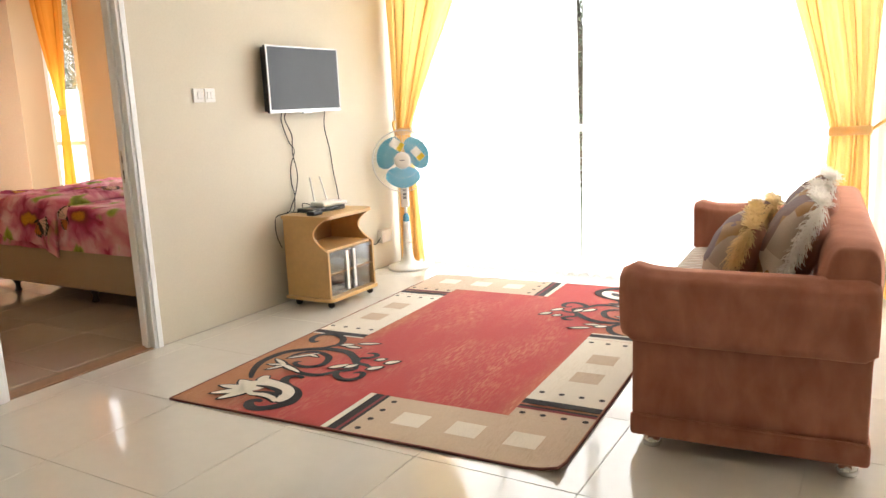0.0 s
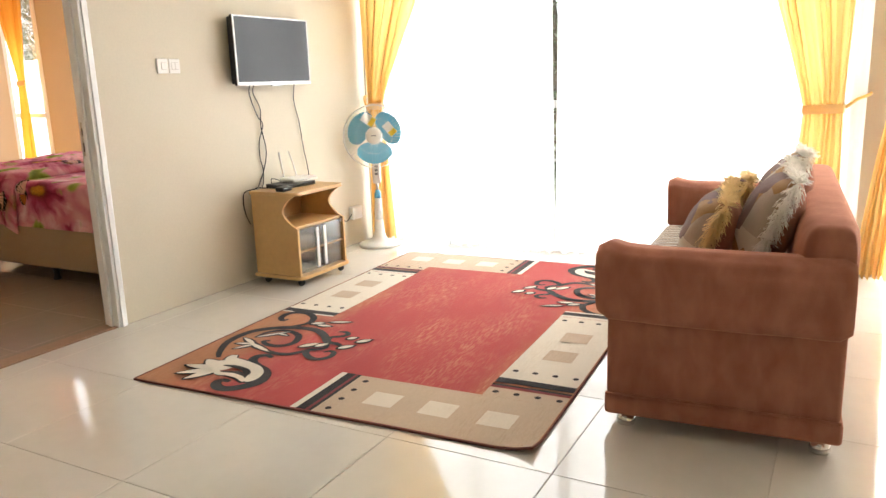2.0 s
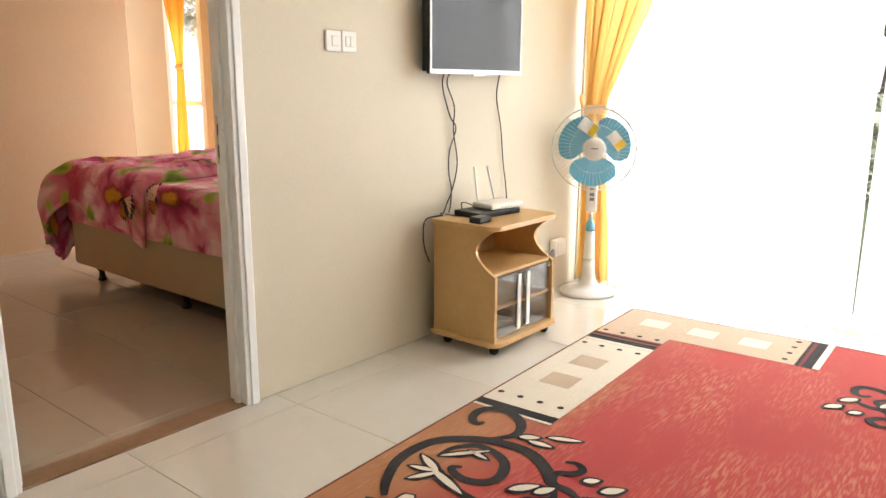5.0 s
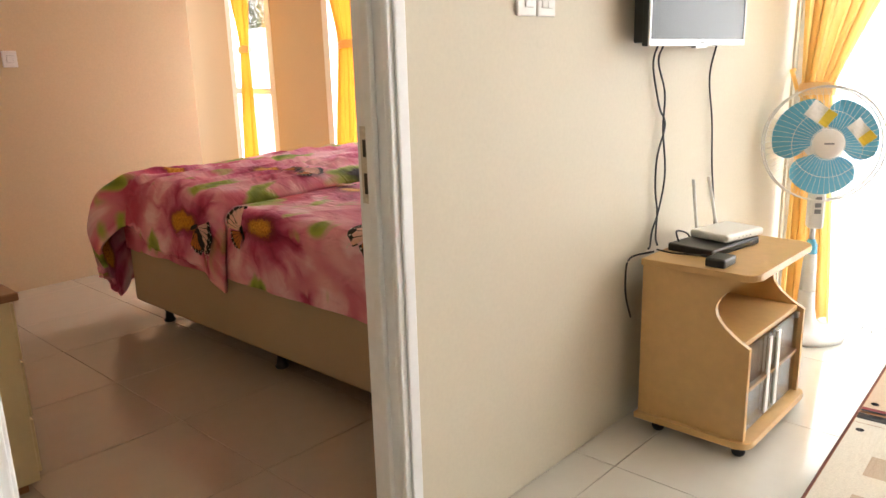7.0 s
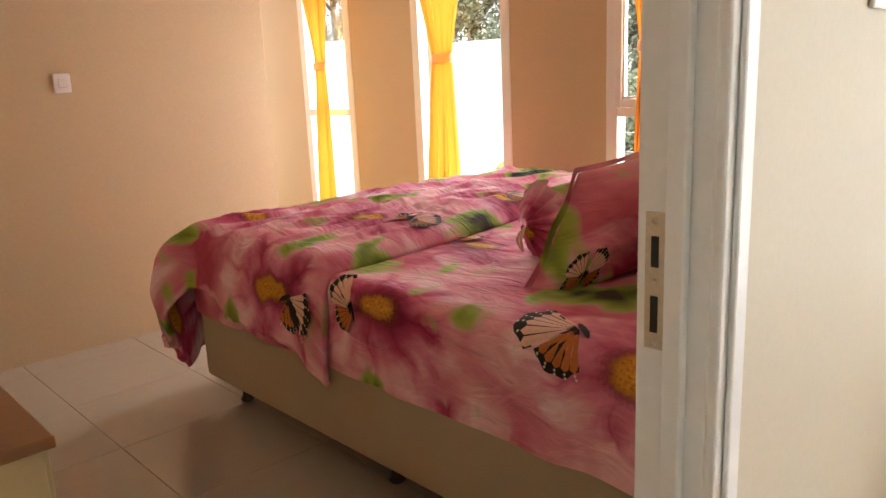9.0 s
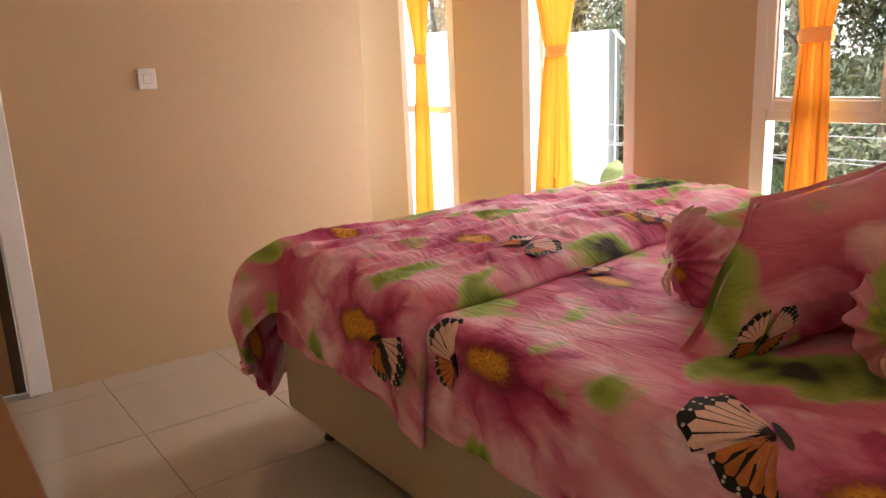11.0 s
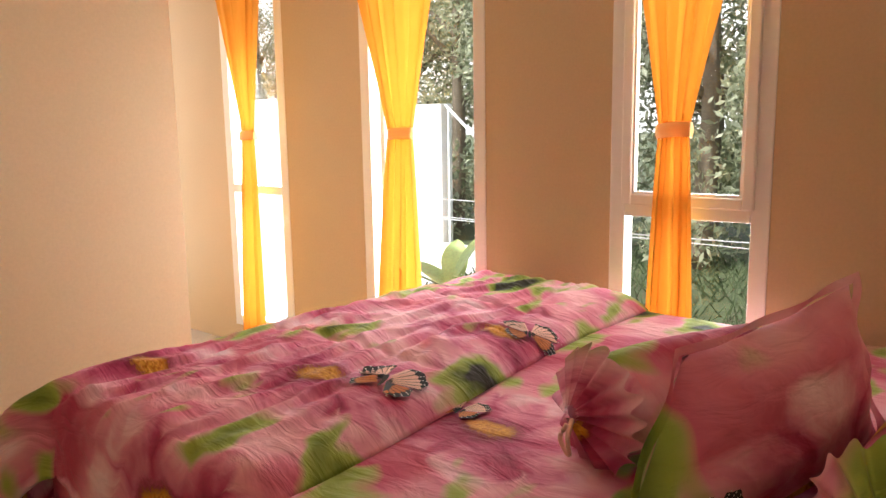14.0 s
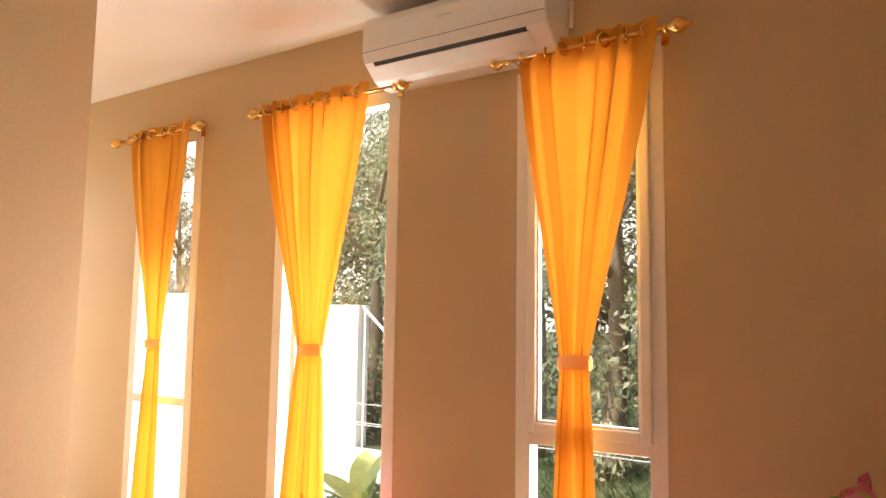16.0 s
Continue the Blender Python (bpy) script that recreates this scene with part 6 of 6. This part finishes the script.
def leaves(bm, c, rad, count, size, rnd, droop=0.0):
    for _ in range(count):
        while True:
            d = Vector((rnd.uniform(-1, 1), rnd.uniform(-1, 1), rnd.uniform(-1, 1)))
            if 0.05 < d.length < 1:
                break
        p = Vector(c) + Vector((d.x * rad[0], d.y * rad[1], d.z * rad[2]))
        a = Vector((rnd.uniform(-1, 1), rnd.uniform(-1, 1), rnd.uniform(-1, 0.6) - droop)).normalized()
        b = a.cross(Vector((rnd.uniform(-1, 1), rnd.uniform(-1, 1), rnd.uniform(-1, 1)))).normalized()
        s = size * rnd.uniform(0.6, 1.3)
        v = [bm.verts.new(p + q) for q in (-a * s, b * s * 0.38, a * s, -b * s * 0.38)]
        bm.faces.new(v)


def tree(at, height, spread, seed, material, clumps=14, per=240, size=0.09, low=0.2, label="tall leafy garden tree"):
    rnd = random.Random(seed)
    base = thing("tree", label, "tree", at, 0, "garden trees")
    top = (rnd.uniform(-0.3, 0.3), rnd.uniform(-0.3, 0.3), height * 0.8)
    bm = bmesh.new()
    tube(bm, spline([(0, 0, -0.1), (top[0] * 0.3 + 0.08, top[1] * 0.3, height * 0.3), (top[0] * 0.7, top[1] * 0.6, height * 0.55), top], 5), 0.15, 8, lambda t: 1.1 - 0.85 * t)
    part("trunk", bm, M_bark, base, smooth=True)
    ends = []
    for k in range(7):
        z = height * rnd.uniform(0.25, 0.75)
        an, ln = rnd.uniform(0, 6.28), spread * rnd.uniform(0.5, 0.95)
        s = Vector((top[0] * z / height, top[1] * z / height, z))
        e = s + Vector((math.cos(an) * ln, math.sin(an) * ln, height * rnd.uniform(0.05, 0.22)))
        bm = bmesh.new()
        tube(bm, spline([s, (s + e) / 2 + Vector((0, 0, 0.12)), e], 4), 0.05, 6, lambda t: 1.1 - 0.9 * t)
        part("limb", bm, M_bark, base, smooth=True)
        ends.append(e)
    bm = bmesh.new()
    for k in range(clumps):
        if k < len(ends):
            c = ends[k]
        else:
            c = Vector((rnd.uniform(-1, 1) * spread, rnd.uniform(-0.6, 0.6) * spread, height * rnd.uniform(low, 1.0)))
        r = spread * rnd.uniform(0.28, 0.5)
        leaves(bm, c, (r, r, r * rnd.uniform(0.6, 1.1)), per, size, rnd, 0.3)
    part("crown", bm, material, base)
    return base


G = -0.36
k = 0
for x, y, h, sp, mm, lo in ((-5.4, 10.6, 6.2, 1.3, M_leaf_d, 0.03), (-13.4, 13.6, 6.5, 1.7, M_leaf, 0.1), (-12.0, 14.2, 7.0, 1.8, M_leaf, 0.1), (-15.4, 15.5, 7.5, 1.9, M_leaf, 0.15), (-10.6, 15.0, 7.0, 1.9, M_leaf, 0.08), (-9.0, 13.2, 6.6, 1.7, M_leaf_d, 0.08),
                            (-8.2, 12.2, 5.8, 1.5, M_leaf, 0.05), (-7.3, 13.0, 6.4, 1.6, M_leaf_d, 0.06), (-6.3, 14.2, 7.0, 1.8, M_leaf, 0.1), (-23.4, 17.5, 6.6, 1.3, M_leaf_d, 0.35), (-25.6, 18.6, 7.4, 1.5, M_leaf_d, 0.4), (-11.5, 12.6, 5.2, 1.2, M_leaf, 0.1), (-6.8, 11.4, 5.0, 1.2, M_leaf, 0.05), (-13.9, 12.9, 5.0, 1.2, M_leaf, 0.2), (-4.6, 14.0, 6.5, 1.8, M_leaf_d, 0.1), (-3.2, 15.5, 7.0, 1.9, M_leaf, 0.1)):
    k += 1
    tree((x, y, G), h, sp, 40 + k, mm, 18, 430, 0.062, lo, "tall leafy garden tree behind the white wall" if x < -10.6 else "dense dark-leaved garden tree")
bm, rnd = bmesh.new(), random.Random(77)
for x in range(26):
    cx = -16.5 + 0.55 * x
    leaves(bm, (cx, 12.6 + 0.5 * math.sin(x * 1.7), G + 0.7), (0.6, 0.6, 0.9), 330, 0.07, rnd, 0.2)
tagged(part("shrubs", bm, M_leaf), "low green shrubs along the garden edge", "shrub", "", "stuff")
bm = bmesh.new()
for _ in range(5200):
    x, y = rnd.uniform(-8.6, -3.0), rnd.uniform(6.0, 12.0)
    hh, an = rnd.uniform(0.05, 0.20), rnd.uniform(0, 6.28)
    dx, dy = 0.012 * math.cos(an), 0.012 * math.sin(an)
    lx, ly = rnd.uniform(-0.15, 0.15), rnd.uniform(-0.15, 0.15)
    v = [bm.verts.new(p) for p in ((x - dx, y - dy, G), (x + dx, y + dy, G), (x + lx * 0.6 + dx * 0.6, y + ly * 0.6, G + hh * 0.7), (x + lx, y + ly, G + hh))]
    bm.faces.new(v)
tagged(part("grass", bm, M_grass), "rough garden grass", "grass", "", "stuff")
M_banana = mat("pale_green_leaf", (0.46, 0.58, 0.20), 0.4, var=0.3, scale=5, fine=40, bump=0.1)
ban = thing("broadleaf_plant", "broad pale green leaves standing outside the window", "plant", (-7.02, 7.15, G))
for yaw, lean, ln, wd, z0 in ((35, 38, 0.52, 0.11, 0.45), (150, 50, 0.48, 0.10, 0.40), (260, 42, 0.46, 0.10, 0.36), (330, 24, 0.52, 0.09, 0.5), (80, 58, 0.46, 0.10, 0.42)):
    def lf(u, v):
        r = ln * v
        w = wd * math.sin(math.pi * (0.06 + 0.94 * v)) ** 0.8
        return ((u - 0.5) * 2 * w, r * math.sin(radians(lean)) * (1 + 0.5 * v), z0 + r * math.cos(radians(lean)) * (1 - 0.25 * v * v) + 0.03 * abs(u - 0.5))
    bm = grid(6, 14, lf)
    bm.transform(Matrix.Rotation(radians(yaw), 4, "Z"))
    part("leaf_blade", bm, M_banana, ban, smooth=True)
bm = bmesh.new()
tube(bm, [(0, 0, 0), (0.02, 0.01, 0.55)], 0.03, 8)
part("stem", bm, M_banana, ban)
M_wire = mat("pale_wire", (0.5, 0.5, 0.48), 0.5)
for px in (-14.0, -2.0):
    bm = bmesh.new()
    tube(bm, [(px, 9.43, G - 0.05), (px, 9.43, 1.0)], 0.03, 8)
    tagged(part("fence_post", bm, M_bark, smooth=True), "thin wooden post carrying garden wires", "post", "garden fence posts")
for z, dz in ((0.72, 0.05), (0.58, 0.12), (0.40, -0.04)):
    bm = bmesh.new()
    tube(bm, [(-14 + 0.6 * q, 9.4, z - 0.1 - dz * math.sin(0.157 * q) - 0.006 * q) for q in range(21)], 0.006, 5)
    tagged(part("garden_wire", bm, M_wire), "thin wire strung across the garden", "wire", "garden wires")

# ---------- floor tiles ----------
TILES = {}


def tile_mesh(w, d, material):
    key = (round(w, 3), round(d, 3), material.name)
    if key not in TILES:
        c = 0.0016
        me = bpy.data.meshes.new("tile")
        vs = [(0, 0, -0.004), (w, 0, -0.004), (w, d, -0.004), (0, d, -0.004), (0, 0, -c * 0.5), (w, 0, -c * 0.5), (w, d, -c * 0.5), (0, d, -c * 0.5), (c, c, 0), (w - c, c, 0), (w - c, d - c, 0), (c, d - c, 0)]
        fs = [(0, 1, 5, 4), (1, 2, 6, 5), (2, 3, 7, 6), (3, 0, 4, 7), (4, 5, 9, 8), (5, 6, 10, 9), (6, 7, 11, 10), (7, 4, 8, 11), (8, 9, 10, 11)]
        me.from_pydata(vs, [], fs)
        me.materials.append(material)
        TILES[key] = me
    return TILES[key]


def lay(parent, x0, x1, y0, y1, gx, gy, size, material, holes=()):
    """Square tiles on lines through gx, gy; cut at the room's edges."""
    j = 0.0011
    for i in range(math.floor((x0 - gx) / size), math.ceil((x1 - gx) / size)):
        for k in range(math.floor((y0 - gy) / size), math.ceil((y1 - gy) / size)):
            a, b = max(x0, gx + i * size + j), min(x1, gx + (i + 1) * size - j)
            c, d = max(y0, gy + k * size + j), min(y1, gy + (k + 1) * size - j)
            if b - a < 0.01 or d - c < 0.01 or any(a >= h[0] and b <= h[1] and c >= h[2] and d <= h[3] for h in holes):
                continue
            ob = new("tile", tile_mesh(b - a, d - c, material))
            ob.location = (a, c, 0.0)
            ob.parent = parent


objs = bpy.data.objects
lay(objs["floor_living"], XL + 0.003, EAST, SOUTH, YF, -1.04, 3.13, 0.6, M_tile)
lay(objs["floor_bedroom"], XW, XB - 0.006, 2.04, YF, -4.63, 3.047, 0.5, M_tile_dim)
lay(objs["floor_bedroom"], -8.60, XW, 4.455, YF, -4.63, 3.047, 0.5, M_tile_dim)
